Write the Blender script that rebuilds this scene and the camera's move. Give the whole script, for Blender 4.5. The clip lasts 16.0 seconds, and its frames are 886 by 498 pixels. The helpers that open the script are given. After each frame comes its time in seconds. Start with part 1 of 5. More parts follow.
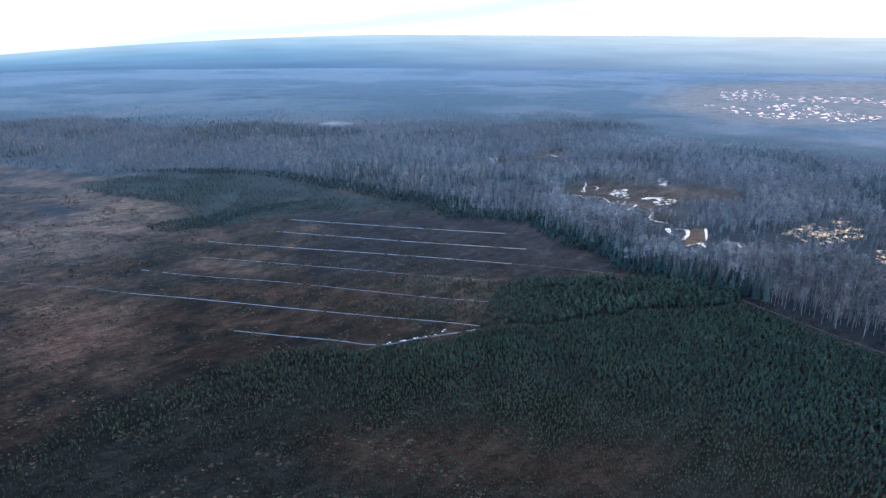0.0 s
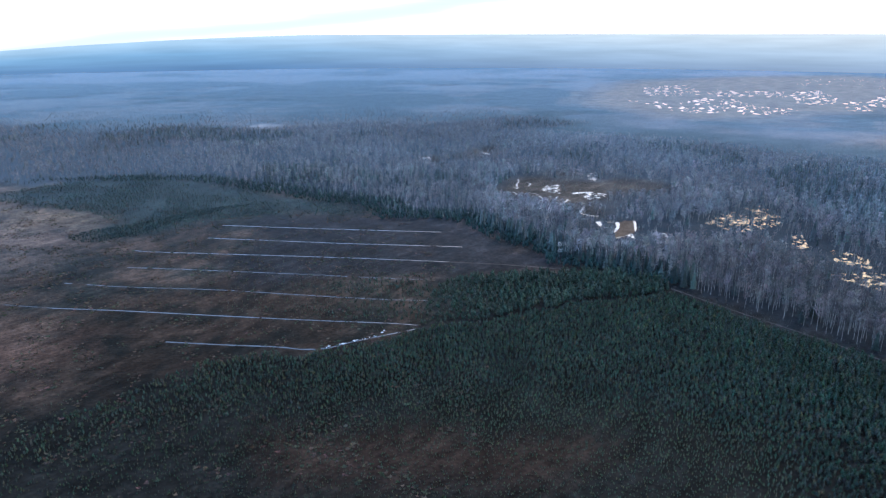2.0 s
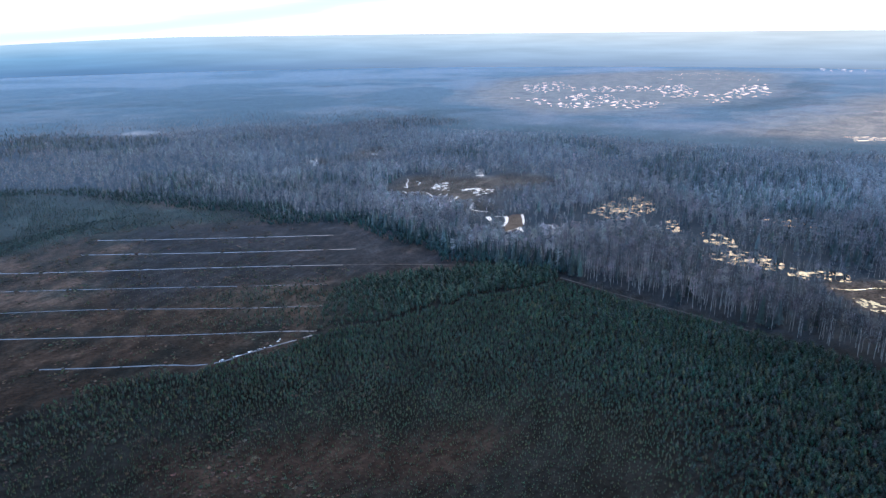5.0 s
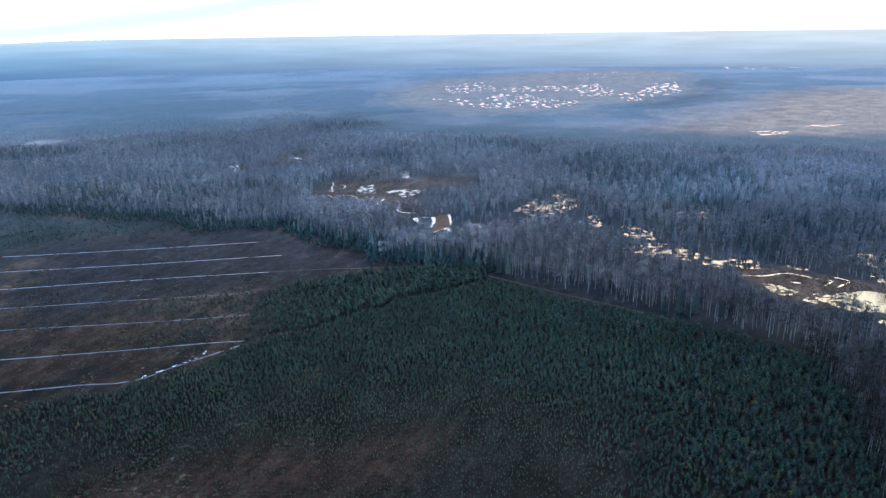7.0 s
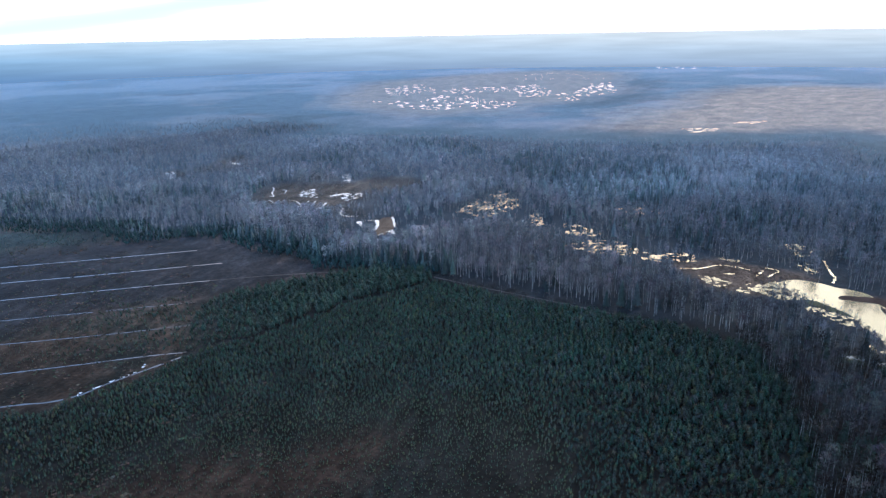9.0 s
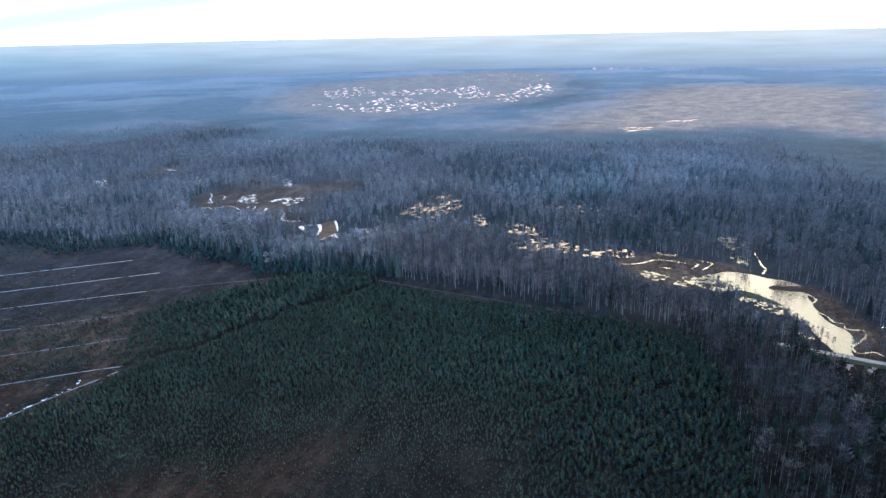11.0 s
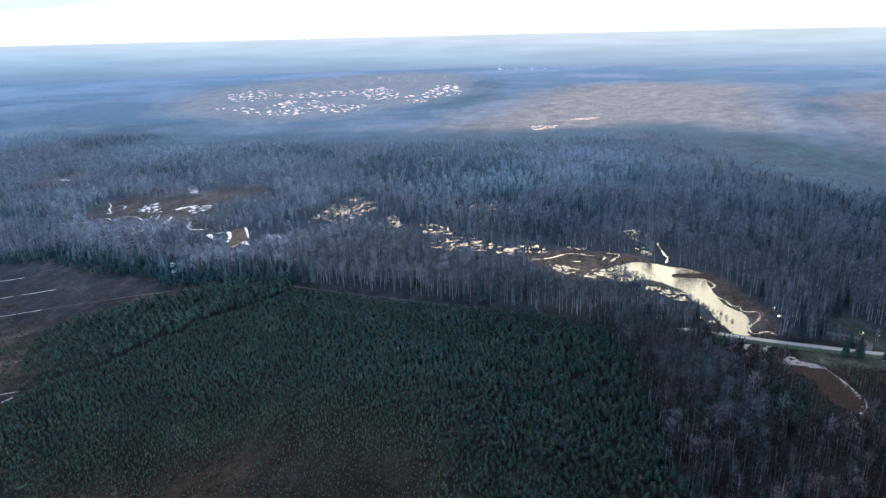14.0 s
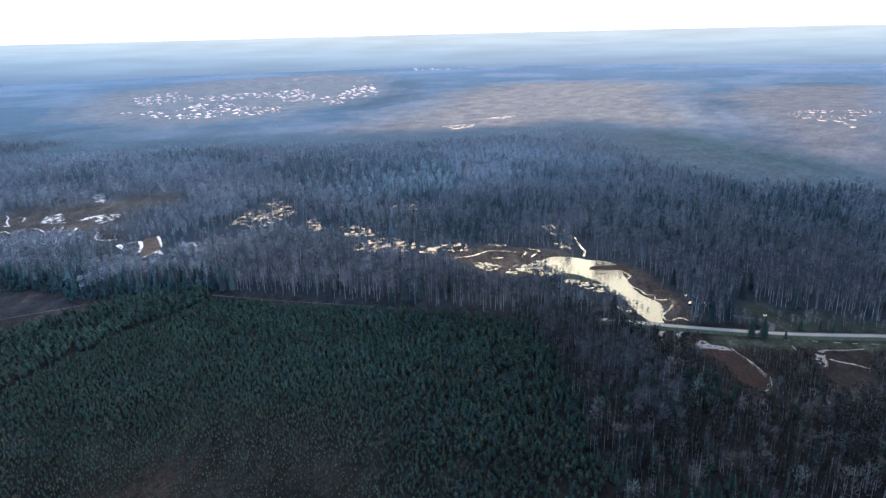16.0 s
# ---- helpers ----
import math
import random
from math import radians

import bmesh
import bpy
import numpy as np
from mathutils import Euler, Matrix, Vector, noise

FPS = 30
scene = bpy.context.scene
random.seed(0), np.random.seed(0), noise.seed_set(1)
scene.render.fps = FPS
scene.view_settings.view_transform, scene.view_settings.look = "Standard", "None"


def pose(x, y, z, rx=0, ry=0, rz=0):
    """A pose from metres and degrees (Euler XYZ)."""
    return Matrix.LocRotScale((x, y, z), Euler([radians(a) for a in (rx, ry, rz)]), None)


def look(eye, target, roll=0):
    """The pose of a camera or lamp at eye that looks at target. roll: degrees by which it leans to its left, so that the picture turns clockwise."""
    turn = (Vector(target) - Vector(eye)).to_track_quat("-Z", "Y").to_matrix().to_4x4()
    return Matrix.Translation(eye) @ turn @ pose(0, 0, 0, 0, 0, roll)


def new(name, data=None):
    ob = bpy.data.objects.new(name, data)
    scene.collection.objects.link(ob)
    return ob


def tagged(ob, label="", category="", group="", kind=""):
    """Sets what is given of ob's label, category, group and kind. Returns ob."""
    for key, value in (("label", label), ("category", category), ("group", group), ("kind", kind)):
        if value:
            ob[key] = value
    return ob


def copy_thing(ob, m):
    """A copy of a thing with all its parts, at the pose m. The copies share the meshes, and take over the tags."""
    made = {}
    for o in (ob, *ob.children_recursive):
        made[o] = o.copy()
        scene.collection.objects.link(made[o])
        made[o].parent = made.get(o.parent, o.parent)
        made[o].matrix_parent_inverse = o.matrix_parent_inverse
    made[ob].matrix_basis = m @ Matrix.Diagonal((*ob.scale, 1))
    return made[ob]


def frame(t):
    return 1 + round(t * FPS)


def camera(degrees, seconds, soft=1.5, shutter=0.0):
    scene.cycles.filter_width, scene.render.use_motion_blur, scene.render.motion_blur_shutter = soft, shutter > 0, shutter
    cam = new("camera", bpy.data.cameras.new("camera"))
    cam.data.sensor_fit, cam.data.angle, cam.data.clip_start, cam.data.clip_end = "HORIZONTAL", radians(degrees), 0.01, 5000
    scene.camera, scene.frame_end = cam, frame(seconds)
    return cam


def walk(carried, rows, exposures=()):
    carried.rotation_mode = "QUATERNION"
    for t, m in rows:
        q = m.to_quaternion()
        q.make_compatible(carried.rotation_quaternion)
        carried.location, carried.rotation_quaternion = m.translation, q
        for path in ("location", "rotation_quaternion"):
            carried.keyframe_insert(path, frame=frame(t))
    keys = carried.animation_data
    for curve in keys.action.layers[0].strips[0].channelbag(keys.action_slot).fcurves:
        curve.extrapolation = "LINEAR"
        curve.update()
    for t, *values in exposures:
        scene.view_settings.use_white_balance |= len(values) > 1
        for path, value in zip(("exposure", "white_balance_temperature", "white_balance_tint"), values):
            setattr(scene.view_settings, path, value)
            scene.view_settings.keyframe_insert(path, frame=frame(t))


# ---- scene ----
# ---------------------------------------------------------------- camera: a drone that hovers at 140 m and turns to the right
LENS = 65.85
EYE_Z = 140.0
PATH = [  # seconds, heading, pitch, roll
    (0.0, -1.09, -17.77, 0.24),
    (0.5, -2.43, -17.81, 0.16),
    (1.0, -3.74, -17.78, 0.04),
    (1.5, -5.2, -17.79, -0.04),
    (2.0, -6.66, -17.8, -0.15),
    (2.5, -8.16, -17.8, -0.27),
    (3.0, -9.64, -17.82, -0.38),
    (3.5, -11.08, -17.83, -0.46),
    (4.0, -12.71, -17.85, -0.5),
    (6.5, -20.78, -17.8, -0.78),
    (7.0, -22.29, -17.79, -0.84),
    (7.5, -23.49, -17.77, -0.94),
    (8.0, -24.67, -17.76, -1.0),
    (8.5, -25.89, -17.74, -1.04),
    (9.0, -27.16, -17.71, -1.07),
    (11.5, -33.17, -17.64, -1.23),
    (12.0, -34.24, -17.65, -1.25),
    (12.5, -35.29, -17.66, -1.26),
    (13.0, -36.47, -17.67, -1.27),
    (13.5, -37.82, -17.68, -1.28),
    (14.0, -39.48, -17.7, -1.3),
    (14.5, -41.09, -17.73, -1.32),
    (15.0, -42.82, -17.75, -1.34),
    (15.5, -44.53, -17.78, -1.36),
    (16.0, -46.26, -17.82, -1.38),
]
cam = camera(LENS, 16.0, soft=1.4)
walk(cam, [(t, pose(0, 0, EYE_Z, 0, 0, y) @ pose(0, 0, 0, 90 + p, 0, 0) @ pose(0, 0, 0, 0, 0, r)) for t, y, p, r in PATH],
     exposures=[(0.0, 0.13, 3640, 1), (16.0, 0.13, 3640, 1)])

# ---------------------------------------------------------------- light: low sun behind thin cloud, ahead and to the right
SUN_AZ, SUN_EL = 62.0, 21.0          # degrees clockwise from +y, degrees above the horizon
world = bpy.data.worlds.new("sky")
scene.world = world
world.use_nodes = True
wn, wl = world.node_tree.nodes, world.node_tree.links
wn.clear()
sky = wn.new("ShaderNodeTexSky")
sky.sky_type = "NISHITA"
sky.sun_disc = False
sky.sun_elevation = radians(SUN_EL)
sky.sun_rotation = radians(SUN_AZ)
sky.altitude = 200
sky.air_density, sky.dust_density, sky.ozone_density = 1.2, 3.0, 1.5
# a thin veil of streaky cloud over the whole sky
geo = wn.new("ShaderNodeTexCoord")
stretch = wn.new("ShaderNodeMapping")
stretch.inputs["Scale"].default_value = (1.6, 1.6, 16.0)
stretch.inputs["Rotation"].default_value = (0.05, 0.03, 0.4)
cloud = wn.new("ShaderNodeTexNoise")
cloud.inputs["Scale"].default_value = 1.7
cloud.inputs["Detail"].default_value = 5.0
veil = wn.new("ShaderNodeMapRange")
veil.inputs["From Min"].default_value, veil.inputs["From Max"].default_value = 0.35, 0.65
veil.inputs["To Min"].default_value, veil.inputs["To Max"].default_value = 0.72, 0.96
mixc = wn.new("ShaderNodeMix")
mixc.data_type = "RGBA"
# the veil is warmer and brighter towards the sun
toward = wn.new("ShaderNodeVectorMath")
toward.operation = "DOT_PRODUCT"
toward.inputs[1].default_value = (math.sin(radians(SUN_AZ)) * math.cos(radians(SUN_EL)), math.cos(radians(SUN_AZ)) * math.cos(radians(SUN_EL)), math.sin(radians(SUN_EL)))
aureole = wn.new("ShaderNodeMapRange")
aureole.inputs["From Min"].default_value, aureole.inputs["From Max"].default_value = 0.52, 1.0
glow = wn.new("ShaderNodeMix")
glow.data_type = "RGBA"
glow.inputs["A"].default_value = (17.5, 15.0, 13.6, 1)
glow.inputs["B"].default_value = (68.0, 33.0, 8.8, 1)
back = wn.new("ShaderNodeBackground")
back.inputs["Strength"].default_value = 0.11
wout = wn.new("ShaderNodeOutputWorld")
wl.new(geo.outputs["Generated"], toward.inputs[0])
wl.new(toward.outputs["Value"], aureole.inputs["Value"])
wl.new(aureole.outputs["Result"], glow.inputs["Factor"])
wl.new(glow.outputs["Result"], mixc.inputs["B"])
wl.new(geo.outputs["Generated"], stretch.inputs["Vector"])
wl.new(stretch.outputs["Vector"], cloud.inputs["Vector"])
wl.new(cloud.outputs["Fac"], veil.inputs["Value"])
wl.new(veil.outputs["Result"], mixc.inputs["Factor"])
wl.new(sky.outputs["Color"], mixc.inputs["A"])
# towards the horizon the veil thickens into bright cream haze with faint grey streaks
height = wn.new("ShaderNodeSeparateXYZ")
wl.new(geo.outputs["Generated"], height.inputs["Vector"])
low_sky = wn.new("ShaderNodeMapRange")
low_sky.inputs["From Min"].default_value, low_sky.inputs["From Max"].default_value = 0.05, 0.20
low_sky.inputs["To Min"].default_value, low_sky.inputs["To Max"].default_value = 1.0, 0.0
wl.new(height.outputs["Z"], low_sky.inputs["Value"])
along = wn.new("ShaderNodeVectorMath")
along.operation = "DOT_PRODUCT"
along.inputs[1].default_value = (-0.115, 0.0, 1.0)
wl.new(geo.outputs["Generated"], along.inputs[0])
ragged = wn.new("ShaderNodeMath")
ragged.operation = "MULTIPLY_ADD"
ragged.inputs[1].default_value = 0.030
wl.new(cloud.outputs["Fac"], ragged.inputs[0])
wl.new(along.outputs["Value"], ragged.inputs[2])
wisp = wn.new("ShaderNodeValToRGB")
wisp.color_ramp.elements[0].position, wisp.color_ramp.elements[0].color = 0.018, (0, 0, 0, 1)
wisp.color_ramp.elements[1].position, wisp.color_ramp.elements[1].color = 0.056, (0, 0, 0, 1)
for place in (0.032, 0.042):
    wisp.color_ramp.elements.new(place).color = (1, 1, 1, 1)
wl.new(ragged.outputs["Value"], wisp.inputs["Fac"])
haze = wn.new("ShaderNodeMix")
haze.data_type = "RGBA"
haze.inputs["A"].default_value = (26.0, 16.5, 11.5, 1)
haze.inputs["B"].default_value = (11.5, 7.8, 5.9, 1)
wl.new(wisp.outputs["Color"], haze.inputs["Factor"])
whole = wn.new("ShaderNodeMix")
whole.data_type = "RGBA"
wl.new(low_sky.outputs["Result"], whole.inputs["Factor"])
wl.new(mixc.outputs["Result"], whole.inputs["A"])
wl.new(haze.outputs["Result"], whole.inputs["B"])
wl.new(whole.outputs["Result"], back.inputs["Color"])
wl.new(back.outputs["Background"], wout.inputs["Surface"])

sun_data = bpy.data.lights.new("sun", "SUN")
sun_data.energy, sun_data.angle, sun_data.color = 1.05, radians(26), (1.0, 0.62, 0.24)
sun = new("sun", sun_data)
sa, se = radians(SUN_AZ), radians(SUN_EL)
sun.matrix_world = look((math.sin(sa) * math.cos(se) * 900, math.cos(sa) * math.cos(se) * 900, math.sin(se) * 900), (0, 0, 0))


# ---------------------------------------------------------------- materials
def ramp_mix(nt, a, b, fac, kind="MIX"):
    m = nt.nodes.new("ShaderNodeMix")
    m.data_type, m.blend_type = "RGBA", kind
    for sock, val in (("Factor", fac), ("A", a), ("B", b)):
        if isinstance(val, (int, float, tuple)):
            m.inputs[sock].default_value = (*val, 1) if isinstance(val, tuple) else val
        else:
            nt.links.new(val, m.inputs[sock])
    return m.outputs["Result"]


def grain(nt, size, lo, hi, detail=4.0, stretch=(1, 1, 1), turn=0.0):
    """Noise with features of about size metres, mapped to lo..hi."""
    g = nt.nodes.new("ShaderNodeNewGeometry")
    mp = nt.nodes.new("ShaderNodeMapping")
    mp.vector_type = "TEXTURE"
    mp.inputs["Scale"].default_value = tuple(1.0 / k for k in stretch)
    mp.inputs["Rotation"].default_value = (0, 0, turn)
    n = nt.nodes.new("ShaderNodeTexNoise")
    n.inputs["Scale"].default_value = 1.0 / size
    n.inputs["Detail"].default_value = detail
    r = nt.nodes.new("ShaderNodeMapRange")
    r.inputs["From Min"].default_value, r.inputs["From Max"].default_value = 0.3, 0.7
    r.inputs["To Min"].default_value, r.inputs["To Max"].default_value = lo, hi
    nt.links.new(g.outputs["Position"], mp.inputs["Vector"])
    nt.links.new(mp.outputs["Vector"], n.inputs["Vector"])
    nt.links.new(n.outputs["Fac"], r.inputs["Value"])
    return r.outputs["Result"]


def material(name, color, rough=0.8, gloss=0.3, haze_sheen=0.0, sizes=((2.0, 0.7, 1.3), (25.0, 0.75, 1.25)), attribute=None, bump=0.0, bump_size=1.0):
    """A matt surface: color (or a colour attribute) varied at two scales, with relief, gloss and a haze-like sheen."""
    m = bpy.data.materials.new(name)
    m.use_nodes = True
    nt = m.node_tree
    p = nt.nodes["Principled BSDF"]
    if attribute:
        a = nt.nodes.new("ShaderNodeAttribute")
        a.attribute_name = attribute
        col = ramp_mix(nt, color, a.outputs["Color"], 1.0, "MULTIPLY")
    else:
        col = ramp_mix(nt, color, color, 0.0)
    for size, lo, hi in sizes:
        v = grain(nt, size, lo, hi)
        mul = nt.nodes.new("ShaderNodeVectorMath")
        mul.operation = "SCALE"
        nt.links.new(col, mul.inputs[0])
        nt.links.new(v, mul.inputs["Scale"])
        col = mul.outputs["Vector"]
    nt.links.new(col, p.inputs["Base Color"])
    p.inputs["Roughness"].default_value = rough
    p.inputs["Specular IOR Level"].default_value = gloss
    p.inputs["Sheen Weight"].default_value = haze_sheen
    p.inputs["Sheen Roughness"].default_value = 0.5
    # blue tint: the sheen imitates haze over distance
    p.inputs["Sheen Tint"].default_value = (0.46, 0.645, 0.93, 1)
    if bump:
        b = nt.nodes.new("ShaderNodeBump")
        b.inputs["Strength"].default_value = bump
        b.inputs["Distance"].default_value = bump_size * 0.3
        nt.links.new(grain(nt, bump_size, 0, 1), b.inputs["Height"])
        nt.links.new(b.outputs["Normal"], p.inputs["Normal"])
    return m


def water_material(name, color, rough, ripple):
    m = bpy.data.materials.new(name)
    m.use_nodes = True
    nt = m.node_tree
    p = nt.nodes["Principled BSDF"]
    v = grain(nt, 6.0, 0.6, 1.4)
    mul = nt.nodes.new("ShaderNodeVectorMath")
    mul.operation = "SCALE"
    mul.inputs[0].default_value = color
    nt.links.new(v, mul.inputs["Scale"])
    nt.links.new(mul.outputs["Vector"], p.inputs["Base Color"])
    p.inputs["Roughness"].default_value = rough
    p.inputs["IOR"].default_value = 1.33 if ripple != 0.10 else 1.7
    p.inputs["Specular IOR Level"].default_value = 0.5
    b = nt.nodes.new("ShaderNodeBump")
    b.inputs["Strength"].default_value = ripple
    b.inputs["Distance"].default_value = 0.05
    nt.links.new(grain(nt, 1.2, 0, 1), b.inputs["Height"])
    nt.links.new(b.outputs["Normal"], p.inputs["Normal"])
    return m


M_GROUND = material("heath", (1, 1, 1), 0.9, 0.03, 0.0, ((1.5, 0.6, 1.4), (5.0, 0.65, 1.35), (30.0, 0.7, 1.3)), "soil", 0.35, 1.5)
M_PINE = material("pine_needles", (0.0285, 0.0378, 0.0258), 0.8, 0.08, 0.014, ((0.7, 0.6, 1.4), (18.0, 0.75, 1.25)), "tint")
M_SPRUCE = material("spruce_needles", (0.036, 0.046, 0.040), 0.8, 0.08, 0.07, ((0.9, 0.6, 1.4), (30.0, 0.75, 1.25)), "tint")
# ridges of heather that run across the bog
ground_nodes, ground_links = M_GROUND.node_tree.nodes, M_GROUND.node_tree.links
# sheen weight on the ground stands in for distance haze
haze_sheen = ground_nodes.new("ShaderNodeAttribute")
haze_sheen.attribute_name = "haze_sheen"
ground_links.new(haze_sheen.outputs["Fac"], ground_nodes["Principled BSDF"].inputs["Sheen Weight"])
ridge_fade = ground_nodes.new("ShaderNodeMath")  # ridges fade out where the haze sheen is strong
ridge_fade.operation = "MULTIPLY"
ridge_fade.use_clamp = True
ground_links.new(haze_sheen.outputs["Fac"], ridge_fade.inputs[0])
ridge_fade.inputs[1].default_value = 6.0
for size, lo, hi in ((7.0, 0.68, 1.32), (2.6, 0.75, 1.25)):
    soil_link = ground_nodes["Principled BSDF"].inputs["Base Color"].links[0].from_socket
    ridge = ground_nodes.new("ShaderNodeVectorMath")
    ridge.operation = "SCALE"
    ground_links.new(soil_link, ridge.inputs[0])
    even = ground_nodes.new("ShaderNodeMix")
    ground_links.new(ridge_fade.outputs["Value"], even.inputs["Factor"])
    ground_links.new(grain(M_GROUND.node_tree, size, lo, hi, 3.0, (0.24, 1.0, 1.0), 0.8), even.inputs["A"])
    even.inputs["B"].default_value = 1.0
    ground_links.new(even.outputs["Result"], ridge.inputs["Scale"])
    ground_links.new(ridge.outputs["Vector"], ground_nodes["Principled BSDF"].inputs["Base Color"])
M_TWIG = material("bare_twigs", (0.094, 0.091, 0.089), 0.85, 0.06, 0.0, ((1.5, 0.75, 1.25), (40.0, 0.8, 1.2)), "tint")
for m in (M_TWIG, M_SPRUCE):  # pale bluish sheen that imitates distance haze, weighted tree by tree
    tree_haze = m.node_tree.nodes.new("ShaderNodeAttribute")
    tree_haze.attribute_name = "tree_haze"
    m.node_tree.links.new(tree_haze.outputs["Fac"], m.node_tree.nodes["Principled BSDF"].inputs["Sheen Weight"])
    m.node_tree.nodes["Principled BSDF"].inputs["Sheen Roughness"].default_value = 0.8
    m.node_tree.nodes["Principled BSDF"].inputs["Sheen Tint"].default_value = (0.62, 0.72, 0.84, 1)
M_BARK = material("pine_bark", (0.13, 0.085, 0.06), 0.85, 0.3, 0.0, ((0.3, 0.6, 1.3), (20.0, 0.8, 1.2)))
M_ALDER = material("alder_bark", (0.17, 0.165, 0.145), 0.8, 0.3, 0.0, ((0.5, 0.5, 1.2), (20.0, 0.7, 1.3)))
M_BIRCH = material("birch_bark", (0.26, 0.26, 0.24), 0.75, 0.3, 0.0, ((0.5, 0.5, 1.2), (20.0, 0.8, 1.2)))
M_SHRUB = material("heather", (0.046, 0.036, 0.028), 0.9, 0.03, 0.0, ((0.6, 0.6, 1.4), (30.0, 0.7, 1.3)), "tint")
M_PEAT = material("wet_peat", (0.022, 0.017, 0.014), 0.85, 0.06, 0.0, ((0.8, 0.6, 1.4), (10.0, 0.75, 1.25)))
M_REED = material("dead_reed", (0.0175, 0.0115, 0.0095), 0.9, 0.04, 0.0, ((0.7, 0.6, 1.4), (8.0, 0.75, 1.25)), None, 0.6, 0.8)
M_MUD = material("brown_mud", (0.036, 0.026, 0.021), 0.9, 0.06, 0.0, ((0.7, 0.6, 1.4), (5.0, 0.7, 1.3)), None, 0.6, 0.8)
M_TUFT = material("reed_tuft", (0.040, 0.029, 0.023), 0.9, 0.04, 0.0, ((0.7, 0.7, 1.3), (8.0, 0.75, 1.25)), "tint")
M_SEDGE = material("ochre_sedge", (0.064, 0.050, 0.036), 0.9, 0.04, 0.0, ((0.7, 0.6, 1.4), (8.0, 0.75, 1.25)), None, 0.6, 0.8)
M_ASPHALT = material("worn_asphalt", (0.088, 0.095, 0.105), 0.55, 0.25, 0.0, ((0.6, 0.85, 1.15), (12.0, 0.85, 1.15)))
M_VERGE = material("verge_grass", (0.036, 0.040, 0.024), 0.9, 0.05, 0.0, ((0.8, 0.6, 1.4), (9.0, 0.75, 1.25)))
M_TRACK = material("sandy_track", (0.052, 0.047, 0.044), 0.9, 0.05, 0.0, ((0.8, 0.7, 1.3), (12.0, 0.7, 1.3)))
M_PALEWOOD = material("pale_wood", (0.32, 0.30, 0.28), 0.7, 0.3, 0.0, ((0.4, 0.7, 1.2), (6.0, 0.8, 1.1)))
M_STRAW = material("bleached_reed", (0.165, 0.150, 0.135), 0.85, 0.1, 0.0, ((0.5, 0.55, 1.25), (5.0, 0.7, 1.2)), None, 0.6, 0.6)
M_WATER = water_material("open_water", (0.016, 0.015, 0.014), 0.06, 0.10)
M_WATER.node_tree.nodes["Principled BSDF"].inputs["Specular IOR Level"].default_value = 1.0
M_POND = water_material("pond_water", (0.03, 0.026, 0.02), 0.2, 0.14)
M_POND.node_tree.nodes["Principled BSDF"].inputs["Specular IOR Level"].default_value = 0.27
M_POOL = water_material("bog_water", (0.012, 0.011, 0.010), 0.05, 0.05)
M_POOL.node_tree.nodes["Principled BSDF"].inputs["Specular IOR Level"].default_value = 0.9
M_ICE = material("thin_ice", (0.34, 0.35, 0.36), 0.25, 0.6, 0.0, ((0.9, 0.75, 1.1), (9.0, 0.8, 1.1)))


# ---------------------------------------------------------------- plan, in metres: outlines of the ground's zones
PINK_HEATH = [(-324, 503), (-282, 519), (-237, 527), (-182, 494), (-193, 439), (-221, 405), (-260, 395)]
POOL_FAR = [(1852, 1994), (2063, 2005), (2103, 1775), (1905, 1722), (1790, 1843)]
GREEN_BAND = [(-337, 630), (-290, 682), (-243, 711), (-166, 682), (-108, 640), (-30, 574), (17, 527), (-28, 530), (-74, 537), (-109, 530), (-142, 502), (-178, 482), (-208, 487), (-199, 507), (-180, 527), (-229, 564), (-285, 595)]
DARK_PATCH = [(-325, 545), (-326, 568), (-298, 560), (-280, 542), (-286, 527), (-305, 529)]
OCHRE = [(-361, 581), (-343, 602), (-300, 595), (-274, 580), (-209, 560), (-203, 519), (-225, 507), (-269, 519), (-281, 555), (-338, 574)]
RED_HEATH = [(-202, 325), (-184, 329), (-159, 325), (-134, 304), (-145, 286), (-160, 265), (-169, 255), (-190, 275), (-207, 305)]
DARK_FIELD = [(-90, 523), (-28, 527), (72, 501), (107, 425), (131, 382), (67, 382), (39, 378), (-21, 383), (-67, 378), (-89, 426), (-69, 465)]
POND = [(334, 237.2), (343.1, 236.5), (349, 234.2), (354.6, 223.5), (356, 215), (360, 208), (360, 199), (355, 192), (350.5, 188.7), (342.6, 181.5), (330.7, 170.6), (325.2, 163.7), (321.6, 156.3), (321, 151.8), (317.7, 146.8), (313, 143.4), (306.1, 140.9), (300.2, 137.7), (297.4, 135.1), (294, 136.8), (292.5, 141),
        (295.8, 144.7), (299.1, 149.6), (303.7, 155.6), (308, 160.4), (312, 164.9), (313.1, 169.9), (314.9, 173.1), (321.4, 182.2), (325.8, 187.5), (327.6, 196.1), (328.5, 206), (326, 215), (328, 224), (331, 232)]
POND_END = [(313, 231), (322, 238), (335, 239.5), (336, 228), (329, 212), (321, 214), (314, 220)]
STREAM_NET = [[(386, 257), (394, 284), (408, 279), (411, 267), (398, 261)], [(364, 236), (369, 252), (381, 253), (383, 245), (371, 236)]]
SPIT = [(341.5, 204), (344.5, 206.6), (348, 206), (351, 203.5), (356, 199), (361, 194), (358, 189), (352, 190), (349.5, 193.5), (346, 197), (344, 200.5)]
PONDMARSH = [(342, 207), (347, 208.5), (353, 205.5), (358, 199), (363, 189), (357, 176), (347, 166), (341, 151), (332, 140), (315, 130), (306, 125), (297, 135), (306, 141), (318, 147), (322, 156), (331, 171), (350, 188), (343, 199)]
